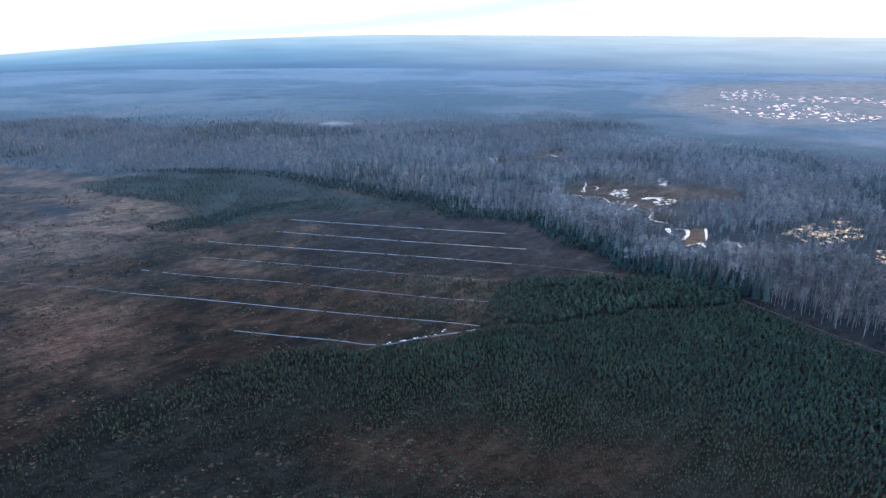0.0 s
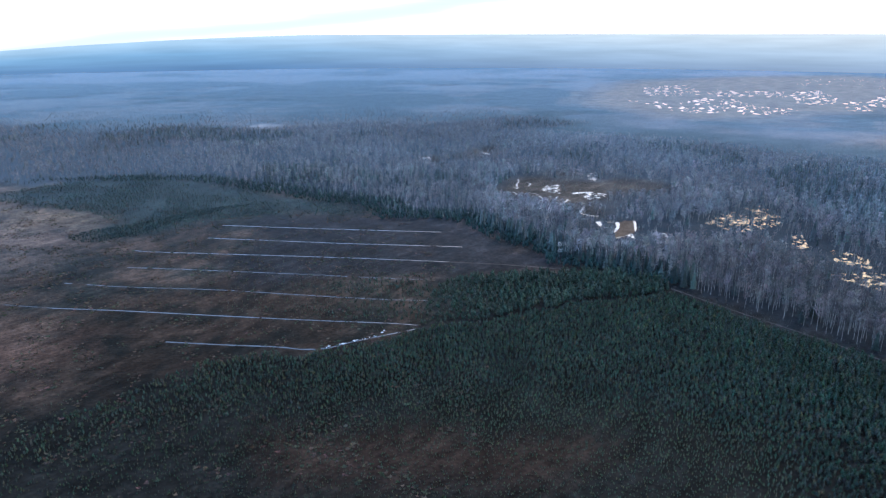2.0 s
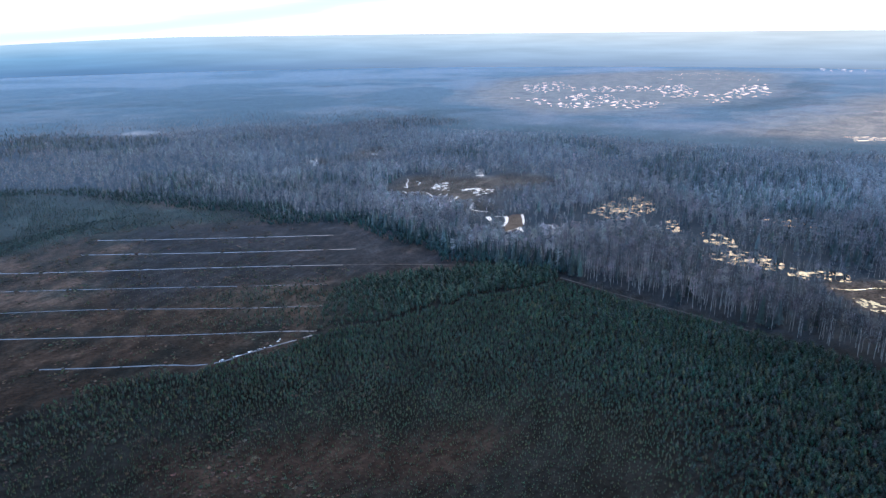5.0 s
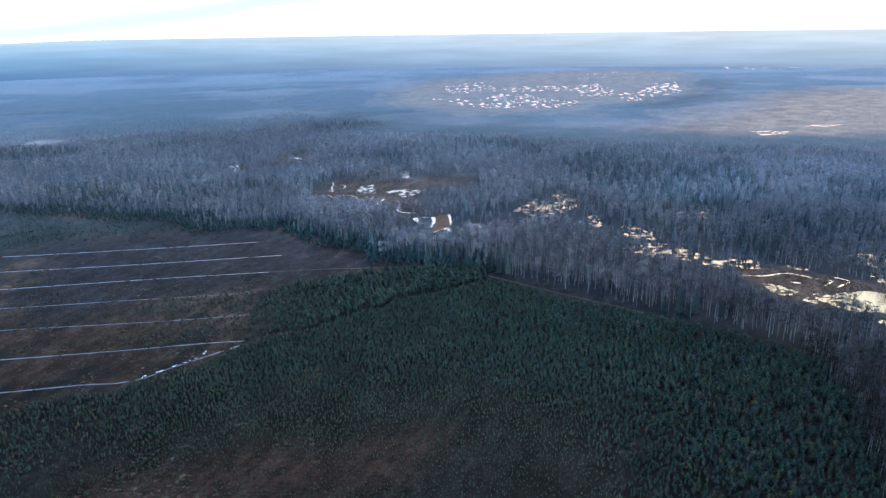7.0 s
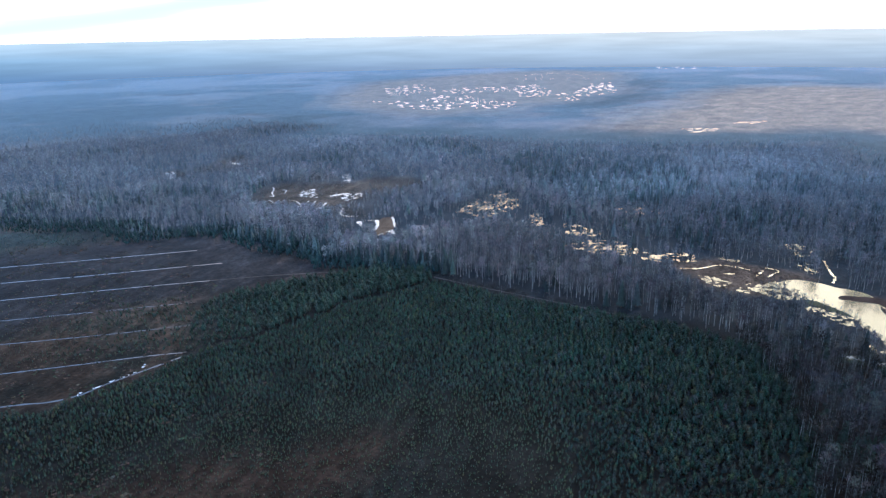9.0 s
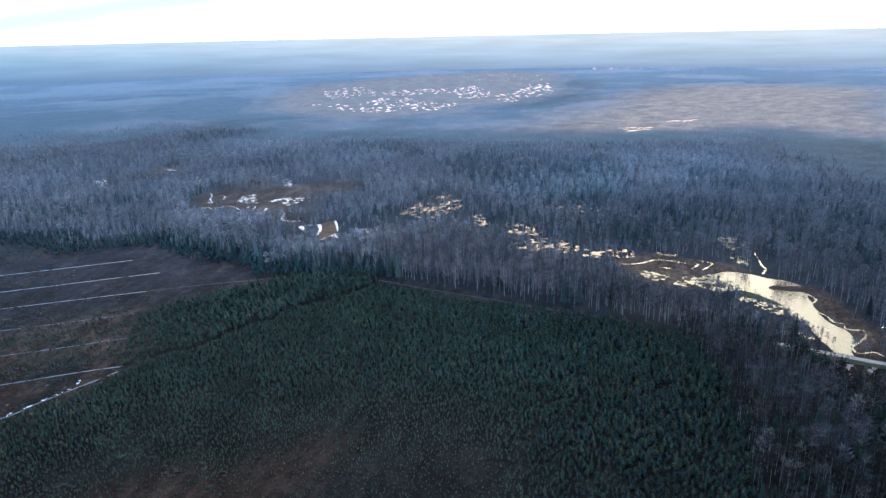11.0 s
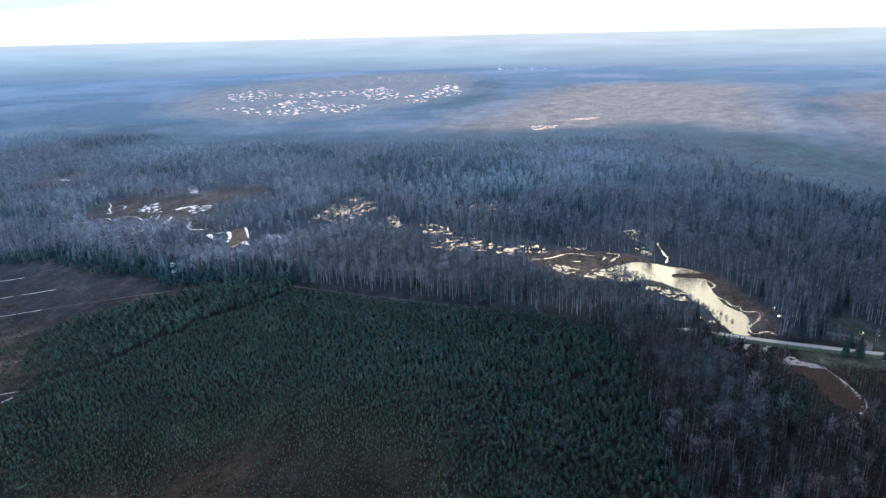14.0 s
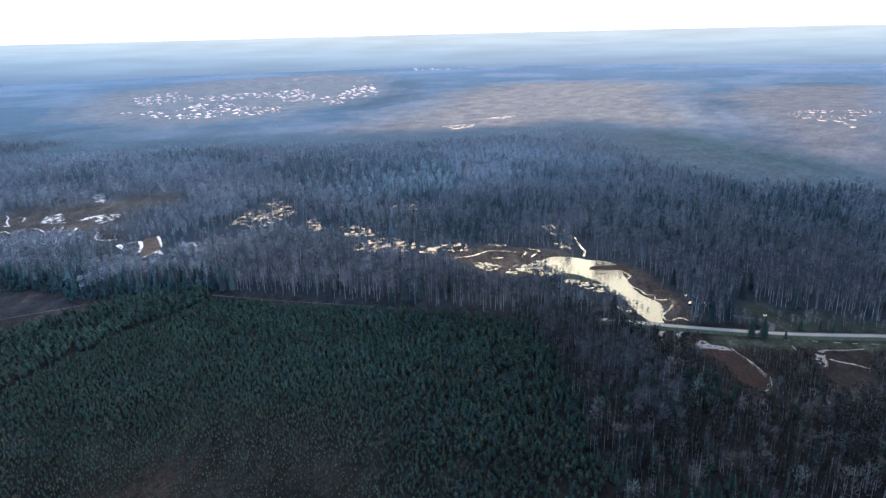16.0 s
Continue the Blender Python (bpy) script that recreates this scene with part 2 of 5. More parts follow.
MARSHW = [(312, 293), (327, 288), (341, 284), (348, 264), (358, 248), (360, 227), (348, 233), (335, 237), (326, 235), (316, 227), (307, 232), (303, 243), (298, 259), (305, 271), (304, 283)]
MEAD_NEAR = [(296, 114), (303, 108), (308, 98), (316, 85), (335, 59), (346, 44), (338, 42), (327, 57), (314, 70), (306, 81), (296, 95), (291, 99), (290, 108)]
MEAD_FAR = [(347, 121), (353, 108), (352, 94), (360, 83), (360, 71), (366, 52), (352, 50), (346, 62), (331, 80), (323, 97), (331, 101), (333, 109), (337, 117)]
REED = [(280, 111), (281, 108), (284, 105), (288, 98), (284, 90), (279, 84), (273, 78), (268, 75), (261, 75), (260, 80), (262, 86), (269, 92), (275, 98), (277, 106)]
REED2 = [(307, 64), (307, 60), (308, 52), (303, 44), (294, 45), (283, 53), (286, 60), (297, 62), (300, 62)]
OC1 = [(122, 602), (134, 636), (150, 654), (170, 667), (195, 636), (226, 628), (232, 604), (206, 552), (174, 538), (157, 551), (140, 567), (122, 578)]
OC2 = [(192, 686), (216, 704), (215, 667), (194, 658)]
OC3 = [(108, 789), (138, 832), (173, 859), (167, 815), (142, 764), (116, 764)]
OC4 = [(62, 784), (80, 792), (94, 773), (89, 744), (70, 746)]
OC5 = [(218, 619), (250, 639), (275, 626), (286, 600), (274, 572), (244, 575), (216, 572)]
OC6 = [(170, 539), (186, 544), (191, 505), (190, 491), (176, 491)]
SP1 = [(253, 471), (295, 504), (327, 518), (328, 488), (304, 456), (266, 445)]
SP2 = [(296, 431), (310, 437), (295, 405), (282, 403)]
SP3 = [(306, 400), (315, 391), (317, 363), (301, 360), (293, 377)]
SP4 = [(273, 355), (300, 356), (311, 344), (313, 323), (299, 314), (279, 333)]
SP5 = [(308, 319), (323, 306), (338, 305), (325, 287), (306, 293), (299, 307)]
SP6 = [(371, 414), (396, 416), (410, 394), (393, 380), (366, 396)]
HOOKBROWN = [(191.8, 481.6), (202.4, 483.1), (192.2, 454.4), (182, 446.9), (174.1, 442.8), (176.4, 453.4), (185.5, 465.3)]
BOG1 = [(521, 1551), (655, 1787), (804, 1917), (1032, 2016), (1259, 2029), (1516, 2043), (1584, 1754), (1088, 1210), (890, 1070), (794, 1116), (651, 1053), (527, 1039), (468, 1145), (446, 1279)]
BOG2 = [(553, 760), (685, 810), (936, 922), (1360, 1176), (1570, 1042), (1613, 748), (1293, 621), (1067, 472), (968, 386), (924, 484), (870, 565), (739, 579), (667, 638)]
BOG3 = [(1393, 561), (1622, 555), (1733, 470), (1777, 349), (773, 140), (789, 193), (856, 253), (1056, 363)]
POOL_BOG3 = [(1175, 371), (1231, 354), (1296, 249), (1033, 194), (1062, 246), (1109, 317)]
DARK_TONGUES = [[(1333, 555), (1190, 480), (1055, 415), (1027, 380), (1138, 419), (1264, 481), (1412, 556)], [(751, 1053), (825, 980), (998, 1056), (1316, 1336), (1449, 1532), (1096, 1217), (948, 1089), (837, 1062)]]
GREEN_FAR = [(791, 504), (893, 467), (897, 349), (789, 221), (758, 137), (679, 120), (648, 187), (651, 266), (696, 349), (758, 450)]
PALE_CLEARING = [(-174, 1085), (-146, 1106), (-121, 1079), (-138, 1046)]
BROWN_PATCH = [(-42, 220), (-13, 227), (29, 225), (48, 212), (83, 208), (83, 195), (52, 183), (7, 184), (-30, 193)]
MIXEDWOOD = [(253, 198), (282, 150), (288, 118), (300, 84), (316, 70), (336, 48), (350, 10), (289, -20), (219, 24), (150, 70), (181, 106), (223, 148)]
PALEBIRCH = [(260, 192), (270, 159), (262, 130), (229, 94), (200, 82), (203, 101), (231, 149)]
PINE_REAR = [(22, 309.5), (33, 352), (42, 370), (66, 379), (112, 373), (145, 372), (173, 352), (168, 340), (116, 331), (69, 318)]
PINE_FRONT = [(-91, 264), (-75, 281), (-53, 288), (-32, 284), (-6, 290), (25, 305), (68, 315), (115, 329), (166, 338), (171, 330), (204, 273), (241, 213), (249, 194), (244, 170), (227, 146), (205, 121), (186, 104), (161, 90), (60, 60), (-60, 100), (-150, 170), (-140, 215)]
STRIP = [(173, 350), (195, 312), (212, 282), (231, 249), (248, 219), (257, 200), (251, 196), (241, 213), (224, 242), (205, 273), (188, 301), (168, 340)]
LANE = [(22, 303), (68, 313), (115, 327), (166, 337), (176, 346), (167, 345), (116, 337), (69, 324), (24, 314)]
FOREST = [(-700, 830), (-462, 735), (-389, 711), (-316, 676), (-249, 693), (-167, 688), (-109, 645), (-41, 595), (10, 560), (17, 523), (73, 506), (94, 457), (112, 430), (122, 397), (147, 378), (175, 350), (173, 350), (195, 312), (212, 282), (231, 249), (248, 219), (257, 200), (283, 160), (292, 142), (312, 112), (345, 62), (380, 0), (420, -60), (760, -60), (679, 120), (643, 186), (641, 262), (681, 341), (762, 460), (822, 533), (719, 563), (643, 615), (514, 720), (448, 813), (341, 904), (228, 959), (330, 1040), (263, 1112), (122, 1075), (-2, 1108), (-138, 1040), (-280, 1105), (-390, 1037), (-581, 1175), (-677, 1099)]
DITCH1 = [(-109, 512), (-26, 491), (54, 473)]
DITCH2 = [(-112, 479), (-24, 456), (15, 447), (64, 436)]
DITCH3 = [(-155, 456), (-138, 450), (-61, 433), (-4, 420), (51, 406)]
DITCH4 = [(-148, 420), (-112, 412), (-39, 394), (-1, 384), (39, 374)]
DITCH5 = [(-176, 396), (-138, 385), (-86, 374), (-37, 360), (-1, 350), (31, 343)]
DITCH6 = [(-167, 357), (-130, 349), (-78, 336), (-33, 325), (8, 316), (25, 311)]
DITCH7 = [(-96, 307), (-71, 301), (-43, 295), (-31, 291), (-20, 291), (-9, 296), (8, 302), (22, 307)]
DITCH8 = [(-275, 419), (-245, 412), (-214, 405)]
DITCH9 = [(-249, 376), (-203, 367), (-167, 357)]
ROAD = [(285, 150), (296, 128), (309, 105), (322, 84), (337, 64), (347, 51)]
PATH_LINE = [(170, 344), (191, 306), (208, 278), (224, 250), (245, 217)]
TRACK = [(51, 406), (83, 397), (124, 382)]
SIDETRK = [(327, 113), (331, 102), (329, 95), (319, 93)]
LAKE2A = [(756, 716), (778, 705), (799, 685), (768, 675), (736, 680)]
LAKE2B = [(858, 718), (893, 717), (919, 705), (878, 699)]
HOOKE = [(210.8, 449.6), (212.7, 447.2), (208.7, 435.7), (204.6, 430.7)]
HOOKF = [(184.5, 423.6), (190.8, 425.4), (201.3, 427.4)]
MEANDER = [(181.3, 500.4), (173.5, 506.2), (171.1, 512.2), (173, 519.6), (179.7, 530.9)]
HOOK_ICE = [[(174, 485), (177.5, 485), (176.8, 480), (174.8, 475.5), (173, 475)], [(188, 481.5), (190.6, 480.5), (187.5, 472), (184.5, 465.3), (177, 455), (175.3, 456.6), (180, 463), (184.5, 470.5)], [(203, 484), (204.6, 483.6), (201.5, 474), (197.6, 464.1), (193, 455), (196.2, 464.6), (200, 475)], [(184.5, 447.5), (189, 450.5), (187.8, 444), (186.6, 439), (185, 443.8)]]
HOOK_LINES = [[(178.2, 485.1), (183.9, 483.6), (190.9, 481.8)], [(172.9, 474), (175.8, 469.2), (181.3, 469.1)], [(174.1, 442.8), (182, 446.9), (190, 451.1)]]
MZ1 = [(170.5, 615.2), (182.7, 617.3), (172.6, 579.2), (164.7, 586.1), (157.3, 591.1)]
MZ2 = [(181.1, 581.8), (193.3, 585.4), (210.8, 580.7), (213.7, 570.2), (204, 561.4), (189.6, 554.2), (190.4, 569.7)]
MZ3 = [(66.7, 777.2), (76.9, 786.7), (74.6, 752.8), (68.2, 740.4)]
MZ4 = [(141, 803), (149, 793), (149, 783), (142, 792)]
MZ5 = [(226.4, 663.9), (236.6, 671.4), (221.2, 623.5), (218, 640)]
ICE_LINES = [([(126.8, 589.5), (133.3, 591.6), (134.9, 579.7), (145.2, 586.5), (152.1, 579.9), (152.6, 564)], 0.55), ([(137.6, 610.4), (140.1, 605.6), (143.1, 622.5), (148, 635.4), (149.1, 645.2)], 0.95), ([(154.4, 629.3), (156.8, 624.2), (151.7, 612.8)], 0.8), ([(161.5, 541.5), (167.7, 548.5), (173.6, 557.5)], 1.0),
             ([(159.8, 555), (168.6, 570.8)], 0.7), ([(159.8, 568.5), (163, 572.3)], 0.7), ([(127.2, 591.3), (124.8, 587.1)], 0.9), ([(112.6, 649.4), (120.6, 674.1)], 0.8), ([(141.1, 801.3), (145.3, 793.4), (148.8, 782.6)], 0.7)]
CHANNELS = [([(306.1, 282.4), (314.1, 277.1), (321.9, 275.6), (328.9, 275.3), (333.2, 272.7), (335.9, 268.8), (339.8, 259.8)], 0.42), ([(320.8, 263.5), (325.7, 258.6)], 0.4), ([(334.7, 250.5), (341.7, 253), (344.5, 253.6), (343.4, 255.7)], 0.5), ([(338.1, 245.9), (345.2, 247.4), (352.3, 249.3), (352.1, 253.4), (350.3, 257.9)], 0.38),
            ([(392, 248), (383, 239.7), (374.3, 231.1), (369.6, 225.6), (360.6, 221)], 0.55)]
RIM_LINE = [(351.3, 189.2), (348.1, 182.7), (345, 180), (338.5, 178.4), (331.5, 170.8), (330.1, 165.7), (325.5, 159.7), (327.4, 156), (322.7, 152.5), (324.6, 148.9), (327.7, 146.9), (324, 143.6), (317.4, 141.4), (308.7, 140.7), (303.1, 138.8), (301.3, 134.8), (307.9, 131.8), (307.1, 127.4)]
GREEN_ISLE = [(322.2, 210.7), (327.4, 209.1), (328.3, 206.3), (327.3, 197.6), (325.3, 186.8), (322.8, 193.1), (321.4, 201.8)]
FLOOD_TREES = [(316.3, 207.5), (320.7, 201.4), (322.1, 192.7), (323.8, 185.1), (312.7, 176.6), (311.7, 183.1), (313.3, 193.4), (313.1, 202.9)]
BLOTCH1 = [(304.9, 268), (311.2, 264.4), (312.3, 257.4), (312.2, 250.6), (303.7, 245.6), (300.4, 251.3), (300.5, 259.2)]
BLOTCH2 = [(316, 243.6), (321.3, 243.7), (326.4, 240), (316, 233), (307.8, 233.3), (304.7, 239.9)]
BLOTCH3 = [(340.8, 284.2), (346.8, 284), (349.1, 272.2), (341.6, 273.4)]
PALE_GRASS = [[(286.6, 132.6), (289.6, 129.3), (285.8, 129.6), (282.2, 128.8), (278.6, 125.1), (275.7, 124.6), (280, 128.1), (283.3, 130.7)], [(291.2, 126), (293.8, 123.9), (288.1, 121.5), (285.7, 121.9), (288, 124)],
              [(282.9, 112.8), (289, 113.8), (290.4, 111.3), (288.7, 108.1), (290.8, 102.5), (288.8, 98.2), (286, 102.5), (285.1, 105.1), (280.4, 110)], [(308.4, 70.5), (312.2, 70.1), (314, 67.5), (307.6, 65.3), (299.9, 62), (297.1, 62.8), (300.1, 66.2), (303.1, 68.7)]]
PALE_RIMS = [[(274.7, 77.7), (270.5, 75.4), (266.6, 74.4), (261.2, 74.6), (260.7, 75.7)], [(312.5, 70.2), (316.9, 66.2), (320.9, 61.2), (328, 55.2)], [(307.3, 64.1), (307.4, 60.2), (308.5, 55.6), (308.9, 50)], [(290, 99), (286, 93), (282, 87), (275, 79)], [(262, 60), (270, 52), (276, 47)]]
LOOP_WATER = [(312, 66.6), (316.9, 62.8), (322.7, 56.1), (325, 50), (312.8, 50), (309.7, 58.3), (308.5, 64.3)]
POOL_ROWS = [([(691, 1659), (774, 1743), (835, 1750), (800, 1578), (740, 1450), (672, 1454), (627, 1470)], 44), ([(532, 1390), (549, 1319), (548, 1190), (586, 1138), (628, 1155), (649, 1119), (706, 1107), (760, 1101), (780, 1185), (751, 1245), (763, 1356), (723, 1399), (645, 1357), (582, 1337), (558, 1380)], 88),
             ([(796, 1540), (838, 1577), (872, 1538), (938, 1551), (979, 1504), (915, 1406), (848, 1404), (778, 1408), (777, 1483)], 34), ([(979, 1504), (1087, 1553), (985, 1343), (894, 1227), (850, 1275)], 42), ([(922, 1250), (1022, 1300), (1199, 1459), (1265, 1465), (1073, 1227), (927, 1147), (844, 1118)], 62)]
POOLS_FAINT = [(1163, 1818), (1342, 1916), (1453, 1849), (1493, 1709), (1297, 1483), (1243, 1675), (1110, 1634)]
CONIFERS = [[(-418, 1150), (-256, 1128), (-89, 976), (-121, 882), (-251, 944), (-348, 945)], [(379, 628), (495, 682), (511, 592), (569, 547), (459, 435), (420, 469), (391, 508), (362, 550)], [(376, 605), (475, 620), (508, 521), (490, 437), (417, 380), (372, 423), (349, 485)], [(606, 247), (617, 198), (655, 136), (521, 104), (514, 155), (522, 194)]]


def lattice(x, y, seed):
    """Smooth value noise, 0 to 1, for arrays of places."""
    table = np.random.RandomState(seed).rand(128, 128)
    xi, yi = np.floor(x).astype(int), np.floor(y).astype(int)
    u, v = x - xi, y - yi
    u, v = u * u * (3 - 2 * u), v * v * (3 - 2 * v)
    a, b = table[xi % 128, yi % 128], table[(xi + 1) % 128, yi % 128]
    c, d = table[xi % 128, (yi + 1) % 128], table[(xi + 1) % 128, (yi + 1) % 128]
    return (a * (1 - u) + b * u) * (1 - v) + (c * (1 - u) + d * u) * v


def fbm(x, y, size, seed):
    return (lattice(x / size, y / size, seed) + 0.5 * lattice(2 * x / size, 2 * y / size, seed + 1)
            + 0.25 * lattice(4 * x / size, 4 * y / size, seed + 2)) / 1.75


def inside(outline, x, y, wobble=0.0, size=12.0):
    """Which places lie in an outline, its edge made uneven by wobble metres."""
    if wobble:
        x, y = x + (fbm(x, y, size, 31) - 0.5) * 2 * wobble, y + (fbm(x, y, size, 57) - 0.5) * 2 * wobble
    hit = np.zeros(x.shape, bool)
    n = len(outline)
    for i in range(n):
        (x1, y1), (x2, y2) = outline[i], outline[(i + 1) % n]
        if y1 != y2:
            hit ^= ((y1 > y) != (y2 > y)) & (x < (x2 - x1) * (y - y1) / (y2 - y1) + x1)
    return hit


def near_line(line, x, y):
    """Distance from each place to a line of points."""
    best = np.full(x.shape, 1e9)
    for (x1, y1), (x2, y2) in zip(line, line[1:]):
        dx, dy = x2 - x1, y2 - y1
        t = np.clip(((x - x1) * dx + (y - y1) * dy) / (dx * dx + dy * dy), 0, 1)
        best = np.minimum(best, np.hypot(x - x1 - t * dx, y - y1 - t * dy))
    return best


def spline(points, closed, step):
    """A smooth line through the points, with a place about every step metres."""
    out, n = [], len(points)
    for i in range(n if closed else n - 1):
        if closed:
            p = [Vector(points[(i + k) % n]) for k in (-1, 0, 1, 2)]
        else:
            p = [Vector(points[min(max(i + k, 0), n - 1)]) for k in (-1, 0, 1, 2)]
        m = max(1, int((p[2] - p[1]).length / step))
        for j in range(m):
            t = j / m
            out.append(0.5 * (2 * p[1] + (p[2] - p[0]) * t + (2 * p[0] - 5 * p[1] + 4 * p[2] - p[3]) * t * t
                              + (3 * p[1] - p[0] - 3 * p[2] + p[3]) * t ** 3))
    if not closed:
        out.append(Vector(points[-1]))
    return out


def raw_mesh(name, verts, tris, mats, which=None, colors=None, colorname="tint"):
    """A mesh from arrays: triangles, a material for each, and a colour for each vertex."""
    me = bpy.data.meshes.new(name)
    me.vertices.add(len(verts))
    me.vertices.foreach_set("co", np.asarray(verts, np.float32).ravel())
    me.loops.add(len(tris) * 3)
    me.loops.foreach_set("vertex_index", np.asarray(tris, np.int32).ravel())
    me.polygons.add(len(tris))
    me.polygons.foreach_set("loop_start", np.arange(0, len(tris) * 3, 3, dtype=np.int32))
    for m in mats:
        me.materials.append(m)
    if which is not None:
        me.polygons.foreach_set("material_index", np.asarray(which, np.int32))
    if colors is not None:
        a = me.color_attributes.new(colorname, "FLOAT_COLOR", "POINT")
        a.data.foreach_set("color", np.concatenate([colors, np.ones((len(colors), 1))], 1).astype(np.float32).ravel())
    me.update(calc_edges=True)
    return me


def part(name, bm, mat, parent, label=""):
    me = bpy.data.meshes.new(name)
    bm.to_mesh(me)
    bm.free()
    me.materials.append(mat)
    ob = new(name, me)
    ob.parent = parent
    return tagged(ob, label)


def sheet(name, outline, z, mat, step=2.0, rough=0.0, closed=True):
    """A flat sheet inside a smoothed outline, with an uneven rim and a skirt below it."""
    pts = spline(outline, closed, step)
    bm = bmesh.new()
    top = []
    for p in pts:
        w = Vector((noise.noise((p.x * 0.21, p.y * 0.21, 3.0)), noise.noise((p.x * 0.21, p.y * 0.21, 9.0)))) * rough
        top.append(bm.verts.new((p.x + w.x, p.y + w.y, z)))
    face = bm.faces.new(top)
    if face.normal.z < 0 or sum(a.co.x * b.co.y - b.co.x * a.co.y for a, b in zip(top, top[1:] + top[:1])) < 0:
        face.normal_flip()
    bmesh.ops.triangulate(bm, faces=[face])
    for f in bm.faces:
        f.normal_update()
        if f.normal.z < 0:
            f.normal_flip()
    me = bpy.data.meshes.new(name)
    bm.to_mesh(me)
    bm.free()
    me.materials.append(mat)
    return new(name, me)


def ribbon_bm(line, half, z, step=3.0, uneven=0.0, gaps=0.0, seed=0, crown=0.0):
    """A strip along a line; half: its half width; uneven and gaps: how ragged and broken it is."""
    rnd = random.Random(seed)
    pts = spline(line, False, step)
    bm = bmesh.new()
    row = None
    for i, p in enumerate(pts):
        a, b = pts[max(i - 1, 0)], pts[min(i + 1, len(pts) - 1)]
        side = (b - a).normalized()
        side = Vector((side.y, -side.x))
        w = half * (1 + uneven * (rnd.random() - 0.5) * 2)
        nxt = [bm.verts.new((p.x - side.x * w, p.y - side.y * w, z)), bm.verts.new((p.x, p.y, z + crown)),
               bm.verts.new((p.x + side.x * w, p.y + side.y * w, z))]
        if row and not (gaps and noise.noise((p.x * 0.11, p.y * 0.11, seed * 3.7)) > 0.55 - gaps):
            for k in (0, 1):
                bm.faces.new((row[k], row[k + 1], nxt[k + 1], nxt[k]))
        row = nxt
    bmesh.ops.recalc_face_normals(bm, faces=bm.faces[:])
    if sum(f.normal.z for f in bm.faces) < 0:
        bmesh.ops.reverse_faces(bm, faces=bm.faces[:])
    bmesh.ops.delete(bm, geom=[v for v in bm.verts if not v.link_faces], context="VERTS")
    return bm


# ---------------------------------------------------------------- the ground: one sheet from under the drone to the far woods
def soil_colors(x, y):
    r = np.hypot(x, y)
    c = np.empty((len(x), 3))
    streak = np.clip((fbm(x * 0.35 + y * 0.2, y * 0.8, 16.0, 71) * 0.55 + fbm(x - 0.4 * y, y * 0.45, 7.0, 75) * 0.45 - 0.38) * 4.6, 0, 1)[:, None]
    c[:] = np.array((0.0165, 0.0175, 0.0155)) * (1 - streak) + np.array((0.051, 0.039, 0.029)) * streak
    c *= np.clip((y - 135) / 235, 0.26, 1.25)[:, None]  # lens falloff put into the soil colour, darker towards the drone
    wide = fbm(x, y, 90.0, 5)
    c[:] = c * (1 - 0.45 * np.clip((wide - 0.5) * 5, 0, 1))[:, None]

    def lay(outline, color, wobble, size=14.0, amount=1.0):
        w = sum(inside(outline, x + wobble * 0.6 * math.cos(q), y + wobble * 0.6 * math.sin(q), wobble, size) for q in (0.3, 1.5, 2.8, 4.1, 5.3)) / 5.0
        w = (w * amount)[:, None]
        c[:] = c * (1 - w) + np.array(color) * w * (0.65 + 0.7 * fbm(x, y, 9.0, 83))[:, None]

    # beyond 900 m the soil turns blue-grey, distance haze put into its colour
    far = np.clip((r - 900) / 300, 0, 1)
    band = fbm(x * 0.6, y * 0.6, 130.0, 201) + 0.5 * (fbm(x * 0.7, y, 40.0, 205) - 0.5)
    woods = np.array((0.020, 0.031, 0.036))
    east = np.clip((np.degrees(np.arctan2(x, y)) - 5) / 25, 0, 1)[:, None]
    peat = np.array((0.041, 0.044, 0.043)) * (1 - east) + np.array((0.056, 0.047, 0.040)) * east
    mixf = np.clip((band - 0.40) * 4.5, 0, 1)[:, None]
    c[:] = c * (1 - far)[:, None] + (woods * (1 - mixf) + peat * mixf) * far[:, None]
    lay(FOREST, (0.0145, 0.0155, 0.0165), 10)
    lay(GREEN_BAND, (0.017, 0.022, 0.020), 14, 25)
    lay(DARK_PATCH, (0.012, 0.015, 0.018), 8)
    lay(OCHRE, (0.088, 0.067, 0.041), 22, 30, 0.6)
    lay(PINK_HEATH, (0.070, 0.056, 0.046), 25, 30, 0.45)
    lay(RED_HEATH, (0.058, 0.038, 0.028), 22, 24, 0.5)
    lay(DARK_FIELD, (0.0130, 0.0133, 0.0150), 14, 25, 0.9)
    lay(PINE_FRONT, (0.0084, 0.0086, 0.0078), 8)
    lay(BROWN_PATCH, (0.0190, 0.0132, 0.0095), 12, 20, 0.8)
    lay(PINE_REAR, (0.020, 0.020, 0.017), 3)
    lay(STRIP, (0.0145, 0.0142, 0.0135), 2)
    # near-black lane soil: shade between the two stands put into the colour
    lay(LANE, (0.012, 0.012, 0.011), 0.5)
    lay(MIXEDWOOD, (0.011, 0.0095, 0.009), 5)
    for o in (OC1, OC2, OC3, OC4, OC5, OC6):
        lay(o, (0.070, 0.057, 0.041), 30, 18, 0.5)
    lay(HOOKBROWN, (0.120, 0.066, 0.042), 1)
    lay(MARSHW, (0.060, 0.047, 0.035), 4)
    lay(PONDMARSH, (0.045, 0.035, 0.026), 4)
    lay(MEAD_NEAR, (0.024, 0.026, 0.018), 2)
    lay(MEAD_FAR, (0.019, 0.021, 0.015), 3)
    lay(BOG1, (0.100, 0.086, 0.066), 80, 90)
